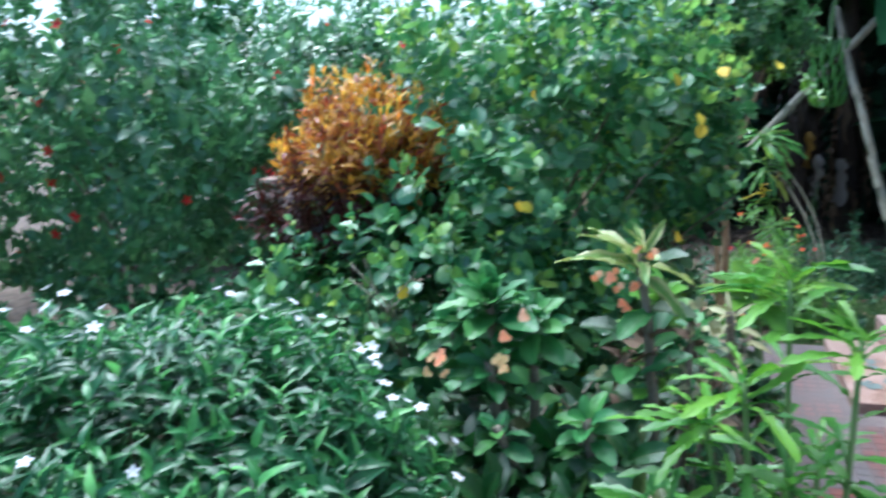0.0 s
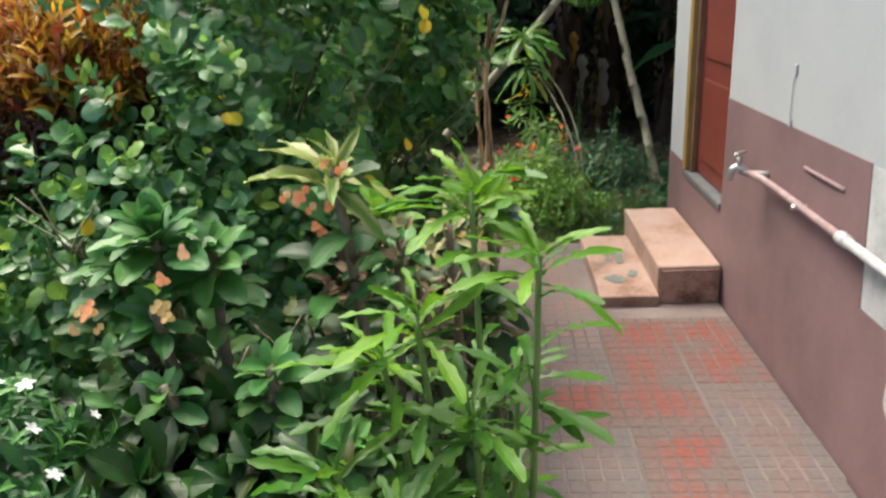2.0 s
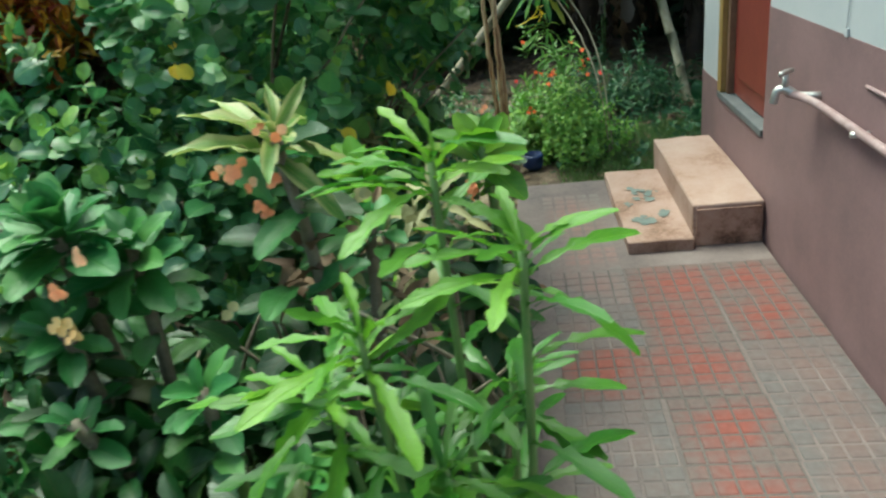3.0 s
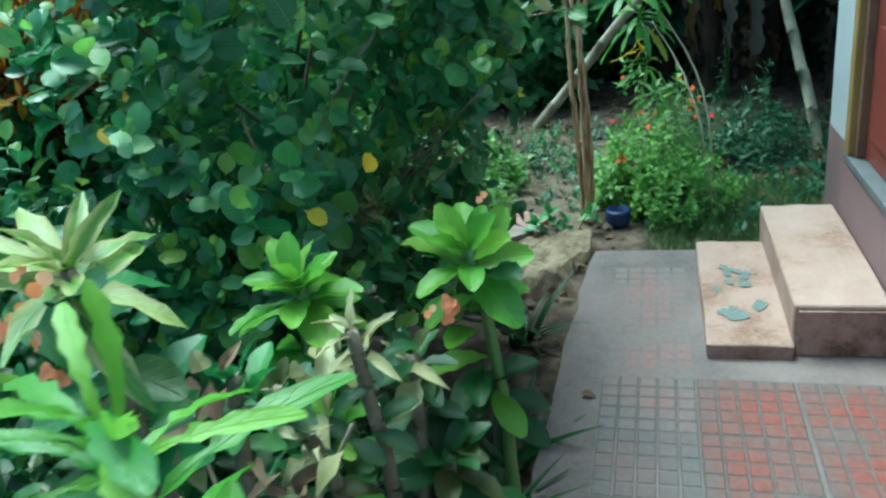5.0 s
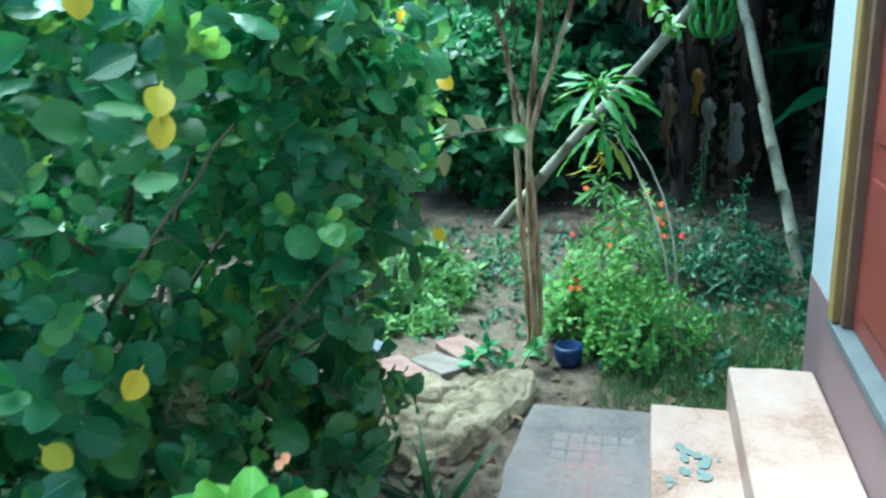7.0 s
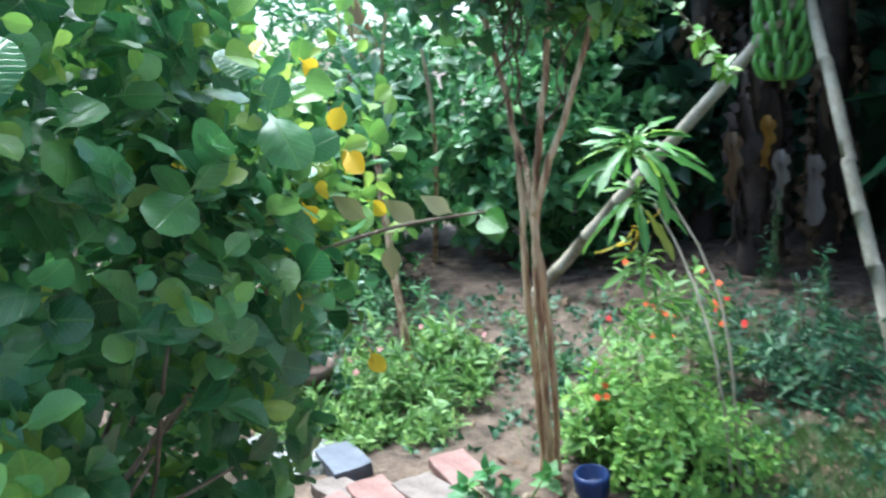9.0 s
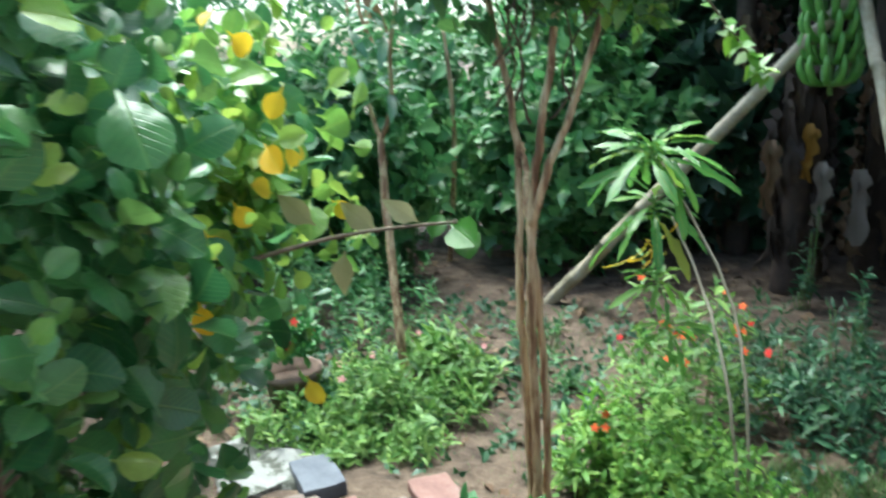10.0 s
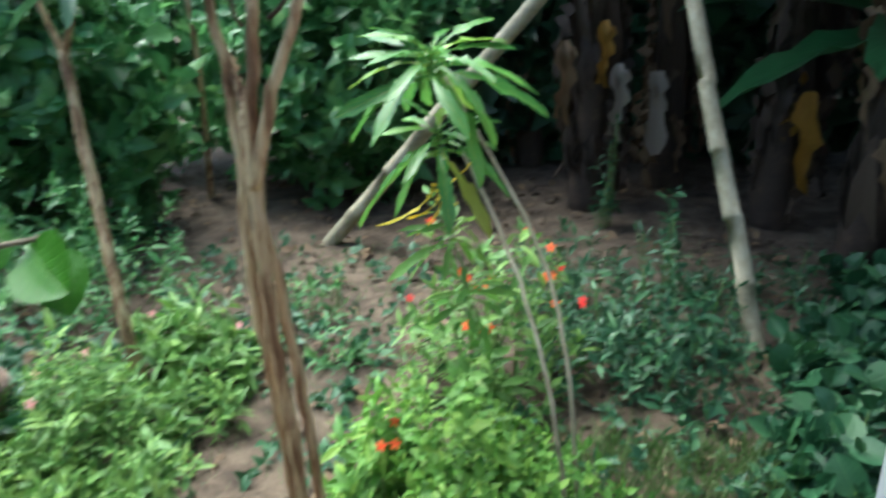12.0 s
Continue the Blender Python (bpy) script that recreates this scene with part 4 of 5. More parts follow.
def spurge(label, base, heads, flowers, mat=M_euph, head_mat=None, seed=1, size=0.12, flower_mat=None):
    """A thorny spurge: fleshy stems, a leaf rosette at each tip, flower clusters below."""
    rng = np.random.default_rng(seed)
    t = thing("spurge_plant", base, label, "plant", "spurges along the path")
    fol = Foliage()
    for k, (h, s, n) in enumerate(heads):
        line = [(base[0] + 0.02 * k, base[1], base[2] - 0.03), ((base[0] + h[0]) / 2 + 0.03, (base[1] + h[1]) / 2, h[2] * 0.5), h]
        stem("stem", line, 0.017, 0.011, M_twig if mat is not M_fresh else M_stem, t, 8, 5, 0.004)
        thorns(line, t, seed * 10 + k)
        lead = head_mat and k == 0
        rosette(fol, rng, h, (rng.normal() * 0.2, -0.25, 1), SPLAY if lead else SPOON, head_mat if lead else mat, s, n, 1.25 if lead else 1.0, 0.05 if lead else 0.0)
        m = 16
        P = np.array(h) + rng.normal(size=(m, 3)) * (0.02, 0.02, 0.02) - np.linspace(0.06, 0.42, m)[:, None] * (0, 0, 1)
        q = rng.random(m) < 0.45
        D = rng.normal(size=(m, 3)) * (1, 1, 0.3) + (0, 0, 0.25)
        for mask, lm in ((q, mat), (~q, M_euph_oldshade)):
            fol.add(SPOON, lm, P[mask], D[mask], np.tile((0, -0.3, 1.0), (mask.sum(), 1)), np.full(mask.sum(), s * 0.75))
    fol.build(t, 400)
    r = random.Random(seed)
    for at, m, fm in flowers:
        for k in range(m):
            p = (at[0] + r.uniform(-.03, .03), at[1] + r.uniform(-.02, .02), at[2] + r.uniform(-.03, .03))
            blossom("flower", p, (r.uniform(-.5, .5), -1, r.uniform(0, .8)), r.uniform(0.026, 0.036), fm, t, 2 if r.random() < .6 else 3, 0.15, "", BRACT)
    return t


spurge("thorny spurge with pale striped leaves and salmon flowers", (1.3, 2.9, -0.12), [((1.3, 2.86, 1.06), 0.18, 14), ((1.42, 2.95, 0.86), 0.09, 10)],
       [((1.31, 2.8, 1.09), 2, M_salmon), ((1.22, 2.82, 1.0), 5, M_salmon), ((1.26, 2.84, 0.95), 4, M_salmon), ((1.45, 2.88, 0.93), 2, M_pale)], head_mat=M_varieg, seed=3)
spurge("thorny spurge with broad grey-green leaves and peach flowers", (0.95, 2.75, -0.12), [((0.94, 2.72, 0.97), 0.145, 28), ((1.05, 2.74, 0.92), 0.13, 20), ((0.84, 2.72, 0.9), 0.12, 18), ((0.96, 2.62, 0.84), 0.1, 14)],
       [((0.84, 2.58, 0.83), 4, M_cream), ((0.86, 2.57, 0.86), 2, M_salmon), ((1.0, 2.58, 0.86), 4, M_cream), ((1.03, 2.58, 0.94), 2, M_salmon)], seed=4)
spurge("small thorny spurge with blunt green leaves", (1.2, 2.6, -0.12), [((1.2, 2.56, 0.74), 0.11, 12), ((1.0, 2.52, 0.72), 0.09, 9), ((1.35, 2.5, 0.6), 0.11, 12), ((1.12, 2.4, 0.55), 0.12, 12)], [((1.21, 2.68, 0.79), 1, M_pale)], seed=5)
spurge("thorny spurge with dark broad blunt leaves", (0.92, 2.42, -0.12), [((1.0, 2.4, 0.6), 0.13, 14), ((0.92, 2.62, 0.66), 0.13, 14), ((1.12, 2.3, 0.5), 0.12, 13), ((1.02, 2.2, 0.44), 0.12, 13), ((1.18, 2.45, 0.6), 0.11, 12), ((1.05, 2.55, 0.62), 0.12, 12)], [], mat=M_euph_oldshade, seed=15)
spurge("thorny spurge with fresh light-green leaves and salmon flowers", (1.62, 3.55, -0.12), [((1.61, 3.52, 0.8), 0.16, 17)],
       [((1.565, 3.44, 0.70), 6, M_salmon), ((1.6, 3.6, 0.9), 1, M_salmon)], mat=M_fresh, seed=6)
spurge("thorny spurge with fresh light-green leaf rosettes", (1.34, 3.4, -0.12), [((1.32, 3.34, 0.81), 0.15, 17), ((1.4, 3.2, 0.62), 0.1, 11)], [], mat=M_fresh, seed=7)
spurge("thorny spurge with yellowing curled leaves", (1.5, 3.15, -0.12), [((1.52, 3.12, 0.84), 0.1, 9), ((1.42, 3.05, 0.78), 0.09, 8), ((1.56, 3.25, 0.72), 0.1, 9), ((1.62, 3.2, 0.55), 0.13, 12)], [((1.5, 3.0, 0.84), 2, M_pale)], mat=M_euph_oldshade, head_mat=M_pale, seed=8)


def lance_plant():
    rng = np.random.default_rng(31)
    t = thing("lance_leaf_plant", (1.6, 2.45, -0.12), "tall leafy plant with narrow lobed bright-green leaves", "plant")
    fol = Foliage()
    for k, (h, lean) in enumerate((((1.715, 2.435, 1.0), 0.1), ((1.515, 2.38, 0.93), 0), ((1.605, 2.55, 1.08), 0), ((1.45, 2.4, 0.84), 0), ((1.6, 2.35, 0.75), 0), ((1.5, 2.2, 0.66), 0), ((1.38, 2.28, 0.7), 0), ((1.68, 2.6, 0.7), 0))):
        b = (1.6 + (h[0] - 1.6) * 0.5, 2.45 + (h[1] - 2.45) * 0.5, -0.15)
        stem("stem", [b, ((b[0] + h[0]) / 2 + 0.01, (b[1] + h[1]) / 2, 0.45), h], 0.009, 0.005, M_stem, t, 8, 6)
        n = 26
        z = np.linspace(0.1, 1, n)
        w = 2.4 * np.arange(n) + k
        P = np.array(b) * (1 - z)[:, None] + np.array(h) * z[:, None]
        D = np.stack([np.cos(w), np.sin(w), 0.55 + 0.8 * (z - 0.3).clip(0)], axis=1) + 0.15 * rng.normal(size=(n, 3))
        keep = P[:, 2] > (0.1 if k != 0 else 0.4)
        fol.add(TOOTHED, M_lance, P[keep], D[keep], np.tile((0, 0, 1.0), (keep.sum(), 1)) + 0.2 * rng.normal(size=(keep.sum(), 3)), (0.135 + 0.024 * rng.normal(size=keep.sum())) * np.where(z[keep] > 0.93, 0.75, 1))
        # Taller tips take a lighter leaf green that carries the sun on top.
        rosette(fol, rng, h, (0.05, -0.1, 1), TOOTHED, M_lancetop if k < 4 else M_lance, 0.15, 13, 0.8)
    fol.build(t, 200)


lance_plant()


def understory(name, label, boxes, shape, mat, size, seed, leaves=7):
    rng = np.random.default_rng(seed)
    t = tagged(thing(name, (*boxes[0][0][:2], -0.12), label, "plant"), kind="stuff")
    fol = Foliage()
    for c, r, n in boxes:
        P = np.array(c) + rng.uniform(-1, 1, (n, 3)) * np.array(r)
        tufts(fol, rng, P, np.tile((0.1, -0.4, 0.6), (n, 1)), shape, mat, size, leaves, 0.08)
    fol.build(t, 0, None, "leaf", "foliage")


understory("low_spurge_growth", "crowded low dark spurge leaves filling the bed", [((1.15, 2.6, 0.22), (0.42, 0.35, 0.24), 230), ((1.3, 3.2, 0.18), (0.32, 0.35, 0.2), 130), ((1.45, 2.5, 0.15), (0.2, 0.35, 0.16), 80), ((0.85, 2.9, 0.3), (0.3, 0.3, 0.26), 130), ((1.0, 2.55, 0.5), (0.35, 0.25, 0.16), 150)], SPOON, M_euph_oldshade, 0.085, 35)


def dried_clump():
    t = thing("dried_flower_head", (1.2, 4.0, 0.68), "pale dried flower head caught in the shrub", "flower")
    rng = np.random.default_rng(77)
    fol = Foliage()
    n = 26
    D = rng.normal(size=(n, 3)) + (0.3, -0.6, 0.2)
    fol.add(CURL, M_pale, np.array((1.22, 3.98, 0.72)) + 0.018 * rng.normal(size=(n, 3)), D, rng.normal(size=(n, 3)), rng.uniform(0.025, 0.045, n))
    fol.build(t, 30, None, "bract")
    stem("stalk", [(1.1, 4.1, 0.6), (1.17, 4.03, 0.68), (1.22, 3.98, 0.72)], 0.004, 0.003, M_twig, t, 6, 4)


dried_clump()


def dead_twigs():
    t = thing("dead_twigs", (1.3, 3.0, -0.12), "bare grey thorny twigs between the spurges", "twigs")
    r = random.Random(9)
    for k in range(22):
        x, y = r.uniform(1.05, 1.6), r.uniform(2.75, 3.2)
        h = r.uniform(0.45, 0.8)
        stem("twig", [(x, y, -0.14), (x + r.uniform(-.06, .06), y + r.uniform(-.05, .05), h * 0.6), (x + r.uniform(-.16, .16), y + r.uniform(-.14, .1), h)], 0.008, 0.003, M_twig, t, 6, 4, 0.006)


dead_twigs()
understory("dry_spurge_leaves", "dry curled brown and pale leaves among the spurge stems", [((1.4, 2.92, 0.78), (0.15, 0.08, 0.12), 14), ((1.3, 3.02, 0.45), (0.2, 0.1, 0.14), 4)], (OVATE, CURL, CURL), M_dryleaf, 0.055, 37, 3)
understory("cream_spurge_leaves", "a few cream-coloured curled leaves among the dry twigs", [((1.42, 2.92, 0.8), (0.14, 0.1, 0.1), 4), ((1.52, 3.14, 0.74), (0.1, 0.08, 0.1), 5)], (OVATE, CURL, CURL), M_pale, 0.06, 38, 3)
understory("low_green_growth", "low mixed green weeds under the shrubs", [((0.2, 3.0, 0.25), (0.7, 0.35, 0.25), 300), ((-1.2, 3.6, 0.25), (1.0, 0.6, 0.3), 420), ((-0.6, 4.6, 0.3), (1.0, 0.5, 0.3), 300)], OVATE, M_far, 0.06, 36)

# ---- hedge side ----
t, tips, out = shrub("croton_bush", (0.06, 4.0, 1.24), (0.38, 0.36, 0.33), "croton bush with orange, yellow and dark red leaves", "shrub", LANCE, M_croton, 0.06, 620, 10, 41, 150, (-0.08, 4.05, -0.12), 6, -0.3, 0.4, 0.14, 2.2, 0.5, 0.6, young=M_crotontip, share=0.55)
f = Foliage()
rng = np.random.default_rng(42)
p, o = shell(rng, 330, (-0.08, 4.03, 0.98), (0.46, 0.4, 0.32), -0.9, 0.2, 3.0, 0.4)
tufts(f, rng, p, o, LANCE, M_croton_dark, 0.065, 9)
f.build(t, 0, None, "leaf", "lower_foliage", "dark red lower leaves")

HEDGE = [((-2.0, 4.7, 1.25), (0.95, 0.7, 1.35), 51), ((-0.9, 5.6, 1.1), (0.9, 0.7, 1.04), 52), ((-2.6, 3.3, 1.3), (0.8, 0.9, 1.4), 53)]
for c, r, s in HEDGE:
    t, tips, out = shrub("hibiscus_shrub", c, r, "tall hibiscus shrub with dark glossy leaves and red flowers", "shrub", OVATE, M_hib, 0.082, 850, 8, s, 60, stems=6, low=-0.8, depth=0.4, twig=0.12)
    q = random.Random(s)
    for k in range(34):
        i = q.randrange(len(tips))
        blossom("flower", tuple(tips[i] + out[i] * 0.03), tuple(out[i]), 0.07, M_red, t, 5, 0.5)

# ---- garden bed beyond the path ----


def tree():
    t = thing("ornamental_tree", (1.58, 5.98, -0.12), "small many-stemmed tree with peeling tan bark", "tree")
    stem("trunk", [(1.59, 5.97, -0.2), (1.60, 5.93, 0.25), (1.60, 5.89, 0.6), (1.606, 5.888, 0.92), (1.63, 5.9, 1.2), (1.66, 5.93, 1.45), (1.7, 5.9, 1.9)], 0.0155, 0.010, M_bark, t, 12, 8, 0.004, 0.45)
    stem("trunk", [(1.57, 5.98, -0.2), (1.565, 5.96, 0.25), (1.545, 5.95, 0.7), (1.535, 5.99, 1.0), (1.5, 6.03, 1.25), (1.42, 6.05, 1.6), (1.36, 6.1, 2.0)], 0.0135, 0.009, M_bark, t, 12, 8, 0.004, 0.45)
    stem("trunk", [(1.61, 6.0, -0.2), (1.62, 5.97, 0.3), (1.61, 5.93, 0.7), (1.58, 5.93, 0.95), (1.55, 6.0, 1.08), (1.52, 6.04, 1.14)], 0.012, 0.010, M_bark, t, 12, 8, 0.004, 0.45)
    stem("trunk", [(1.606, 5.888, 0.92), (1.66, 5.88, 1.1), (1.72, 5.9, 1.25), (1.85, 5.95, 1.7)], 0.014, 0.008, M_bark, t, 8, 5, 0.003, 0.2)
    stem("branch", [(1.42, 6.05, 1.55), (1.5, 6.0, 1.75), (1.55, 5.95, 2.0)], 0.009, 0.005, M_darkbark, t, 8, 5)
    rng = np.random.default_rng(61)
    fol = Foliage()
    for c, r, n in (((1.4, 6.05, 1.75), (0.35, 0.3, 0.3), 120), ((1.75, 5.95, 1.7), (0.4, 0.35, 0.3), 150), ((1.55, 5.9, 2.1), (0.6, 0.5, 0.35), 160)):
        p, o = shell(rng, n, c, r, -0.9, 0.3, 2.0, 0.7)
        tufts(fol, rng, p, o, OVATE, M_tree, 0.06, 7, 0.1)
    p, o = shell(rng, 46, (1.84, 5.98, 1.56), (0.17, 0.2, 0.17), -0.9, 0.3, 5.0, 0.8)
    tufts(fol, rng, p, o, OVATE, M_young, 0.055, 6, 0.1, 1.0, -0.4)
    fol.build(t, 60, PATHSIDE, "leaf", "crown")
    q = random.Random(63)
    for k in range(14):
        a = (q.uniform(1.42, 1.75), q.uniform(5.9, 6.05), q.uniform(1.15, 1.5))
        stem("twig", [a, (a[0] + q.uniform(-.08, .1), a[1], a[2] + 0.12), (a[0] + q.uniform(-.14, .16), a[1] + q.uniform(-.1, .1), a[2] + q.uniform(0.2, 0.4))], 0.005, 0.002, M_darkbark, t, 6, 4, 0.004)


tree()


def second_tree():
    t = thing("young_tree", (0.74, 6.7, -0.12), "slender young tree with pale tan stem and long leaves", "tree")
    stem("trunk", [(0.76, 6.7, -0.2), (0.70, 6.74, 0.16), (0.62, 6.85, 0.5), (0.56, 6.93, 0.8), (0.527, 6.98, 1.05)], 0.024, 0.016, M_bark, t, 9, 5, 0.003, 0.2)
    stem("branch", [(0.527, 6.98, 1.03), (0.45, 7.0, 1.25), (0.38, 7.02, 1.5)], 0.012, 0.007, M_bark, t, 8, 5)
    stem("branch", [(0.527, 6.98, 1.03), (0.6, 6.97, 1.2), (0.62, 6.95, 1.45), (0.7, 6.95, 1.8)], 0.013, 0.008, M_bark, t, 8, 5)
    rng = np.random.default_rng(62)
    fol = Foliage()
    for h in ((0.6, 6.95, 1.3), (0.42, 7.0, 1.42), (0.7, 6.95, 1.75), (0.35, 7.05, 1.6), (0.62, 6.9, 1.55)):
        rosette(fol, rng, h, (0.1, -0.2, 1), STRAP, M_hib, 0.22, 9, 1.3, 0.5)
    rosette(fol, rng, (0.46, 7.0, 1.85), (0, -0.2, 1), STRAP, M_straw, 0.3, 8, 0.8, 2.0)
    fol.build(t, 60)
    u = thing("thin_tree", (-0.05, 8.95, -0.12), "thin bare young tree stem", "tree")
    stem("trunk", [(-0.02, 8.95, -0.2), (0.19, 8.62, 0.6), (0.25, 8.5, 1.1), (0.2, 8.5, 1.6)], 0.022, 0.012, M_bark, u, 8, 5)


second_tree()


def drooping_plant():
    t = thing("drooping_leaf_plant", (2.2, 6.0, -0.12), "tall thin-stemmed plant with a crown of drooping narrow leaves", "plant")
    stem("stem", [(2.22, 5.98, -0.15), (2.17, 6.05, 0.3), (2.08, 6.2, 0.6), (1.93, 6.42, 0.85)], 0.0055, 0.0045, M_bamboo, t, 8, 6, 0.003)
    stem("stem", [(2.24, 6.05, -0.15), (2.2, 6.15, 0.35), (2.12, 6.3, 0.65), (1.88, 6.45, 1.04)], 0.0055, 0.0045, M_bamboo, t, 8, 6, 0.003)
    rng = np.random.default_rng(71)
    fol = Foliage()
    rosette(fol, rng, (1.85, 6.46, 1.08), (0, -0.1, 1), UMBRELLA, M_droop, 0.215, 30, 1.45, 0.0)
    rosette(fol, rng, (1.87, 6.42, 0.9), (0, -0.1, 1), UMBRELLA, M_droop, 0.17, 18, 1.3, 0.2)
    rosette(fol, rng, (1.9, 6.4, 0.66), (0.1, -0.1, 0.6), UMBRELLA, M_lime, 0.13, 12, 1.3, 0.4)
    rosette(fol, rng, (1.94, 6.38, 0.5), (0.1, -0.2, 0.6), UMBRELLA, M_lime, 0.12, 14, 1.3, 0.4)
    rosette(fol, rng, (1.88, 6.42, 0.72), (0.2, -0.1, -0.2), UMBRELLA, M_yellow, 0.12, 6, 1.0, 0.8)
    fol.build(t, 60)


drooping_plant()


def sapling():
    t = thing("sapling", (1.42, 5.78, -0.12), "small sapling with dark glossy leaves at the tree foot", "plant")
    rng = np.random.default_rng(75)
    fol = Foliage()
    for k, h in enumerate(((1.42, 5.76, 0.06), (1.5, 5.74, 0.02), (1.36, 5.7, 0.03), (1.62, 5.82, 0.04))):
        stem("stem", [(1.42 + 0.03 * k, 5.8, -0.15), h], 0.005, 0.003, M_stem, t, 6, 3)
        rosette(fol, rng, h, (0, -0.3, 1), OVATE, M_euph, 0.09, 7, 1.2)
    fol.build(t, 40)
    v = thing("hanging_vine", (1.75, 6.1, 1.8), "thin hanging vine with small pale variegated leaves", "vine")
    pts = [(1.75, 6.1, 1.8), (1.95, 6.3, 1.62), (2.1, 6.45, 1.42), (2.19, 6.56, 1.3)]
    stem("vine_stem", pts, 0.005, 0.003, M_twig, v, 6, 5)
    q = np.array([p[:] for p in curve_points(pts, 14)])
    f2 = Foliage()
    f2.add(OVATE, M_paleleaf, q, rng.normal(size=(len(q), 3)) + (0, -0.3, -0.3), np.tile((0.2, -0.6, 0.8), (len(q), 1)) + 0.4 * rng.normal(size=(len(q), 3)), rng.uniform(0.035, 0.06, len(q)))
    f2.add(OVATE, M_fresh, q[-16:], rng.normal(size=(16, 3)) + (0, -0.3, -0.3), np.tile((0.2, -0.6, 0.8), (16, 1)), rng.uniform(0.05, 0.075, 16))
    f2.build(v, 80)


sapling()


def prop(name, a, b, r):
    t = thing(name, a, "weathered bamboo prop pole leaning against the banana plant", "pole", "banana props")
    A, B = Vector(a), Vector(b)
    n = 9
    pts, rad = [], []
    for i in range(n):
        q = A.lerp(B, i / n)
        for k, s in ((0.0, 1.07), (0.03, 1.0), (0.5, 0.97), (0.97, 1.0)):
            pts.append(A + (B - A) * ((i + k) / n) - A + Vector((0.006 * math.sin(i * 1.7), 0.004 * math.cos(i), 0)))
            rad.append(r * s * (1 - 0.25 * (i + k) / n))
    v, f = tube(pts, rad, 10)
    put("pole", v, f, M_bamboo, t)


prop("prop_pole", (0.95, 8.22, -0.16), (2.78, 7.85, 1.9), 0.042)
prop("prop_pole", (2.92, 7.2, -0.12), (2.47, 8.03, 2.0), 0.035)


def banana(base, seed, lean, height=2.2, r=0.1, label="banana plant with dark stem and dry hanging sheaths", leaves=5):
    rng = random.Random(seed)
    t = thing("banana_plant", base, label, "banana plant", "banana grove")
    top = (base[0] + lean, base[1], height)
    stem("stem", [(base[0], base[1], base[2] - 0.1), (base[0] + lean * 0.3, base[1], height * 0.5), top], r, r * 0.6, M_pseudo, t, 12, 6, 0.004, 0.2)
    nrng = np.random.default_rng(seed)
    fol = Foliage()
    n = 26
    z = nrng.uniform(0.4, 1.6, n)
    w = nrng.uniform(0, 6.28, n)
    P = np.stack([base[0] + lean * z / height + r * np.cos(w), base[1] + r * np.sin(w), z], axis=1)
    D = np.stack([np.cos(w) * 0.3, np.sin(w) * 0.3, -np.ones(n)], axis=1)
    fol.add(STRAP, M_shadesheath, P, D, np.stack([np.cos(w), np.sin(w), 0 * w], axis=1), nrng.uniform(0.25, 0.6, n))
    m = 34
    z, w = nrng.uniform(0.3, 1.7, m), nrng.uniform(0, 6.28, m)
    P = np.stack([base[0] + lean * z / height + 1.1 * r * np.cos(w), base[1] + 1.1 * r * np.sin(w), z], axis=1)
    D = np.stack([np.cos(w) * 0.35, np.sin(w) * 0.35, -np.ones(m)], axis=1) + 0.15 * nrng.normal(size=(m, 3))
    fol.add(TATTER, M_dryleaf if seed % 2 else M_shadesheath, P, D, np.stack([np.cos(w), np.sin(w), 0 * w], axis=1) + 0.4 * nrng.normal(size=(m, 3)), nrng.uniform(0.2, 0.5, m))
    fol.build(t, 64, None, "dry_sheath")
    blade = leaf_shape([0.3, 0.75, 0.95, 1, 1, 0.97, 0.9, 0.75, 0.5, 0.1], 0.3, 0.4, 0.6, 0.006)
    for k in range(leaves):
        a = rng.uniform(0, 6.28)
        d = np.array([[math.cos(a), math.sin(a), rng.uniform(0.1, 0.7)]])
        R, Q = frames_of(np.array([top]) - np.array(base), d, np.array([[0, 0, 1.0]]), np.array([rng.uniform(1.2, 1.7)]))
        put("leaf", (blade[0] @ R[0].T + Q[0]), blade[1], M_banana, t)
    return t


for k, (x, y, l) in enumerate(((2.35, 8.9, 0.05), (2.85, 9.3, -0.05), (3.3, 8.6, 0.1), (2.0, 9.8, 0.0), (3.7, 9.6, 0.1), (3.5, 7.9, 0.15), (2.6, 10.2, 0))):
    banana((x, y, -0.12), 80 + k, l, 2.1 + 0.1 * k, 0.11)


def bunch():
    t = thing("banana_bunch", (2.44, 7.95, 1.6), "hanging bunch of unripe green bananas", "fruit")
    stem("stalk", [(2.5, 8.1, 2.1), (2.45, 7.98, 1.9), (2.44, 7.95, 1.6), (2.45, 7.95, 1.15)], 0.022, 0.012, M_stem, t, 8, 5)
    rng = random.Random(6)
    for h in range(5):
        for k in range(11):
            w = 2 * math.pi * k / 11 + h
            c, s = math.cos(w), math.sin(w)
            z = 1.22 + 0.1 * h
            pts = [(2.44 + 0.02 * c, 7.95 + 0.02 * s, z - 0.02), (2.44 + 0.1 * c, 7.95 + 0.1 * s, z), (2.44 + 0.135 * c, 7.95 + 0.135 * s, z + 0.07), (2.44 + 0.13 * c, 7.95 + 0.13 * s, z + 0.12)]
            q = curve_points(pts, 3)
            v, f = tube(q, [0.008, 0.013, 0.017, 0.018, 0.018, 0.017, 0.016, 0.013, 0.01, 0.005][:len(q)], 6)
            put("banana", [tuple(Vector(a) - t.location) for a in v], f, M_fruit, t)


bunch()


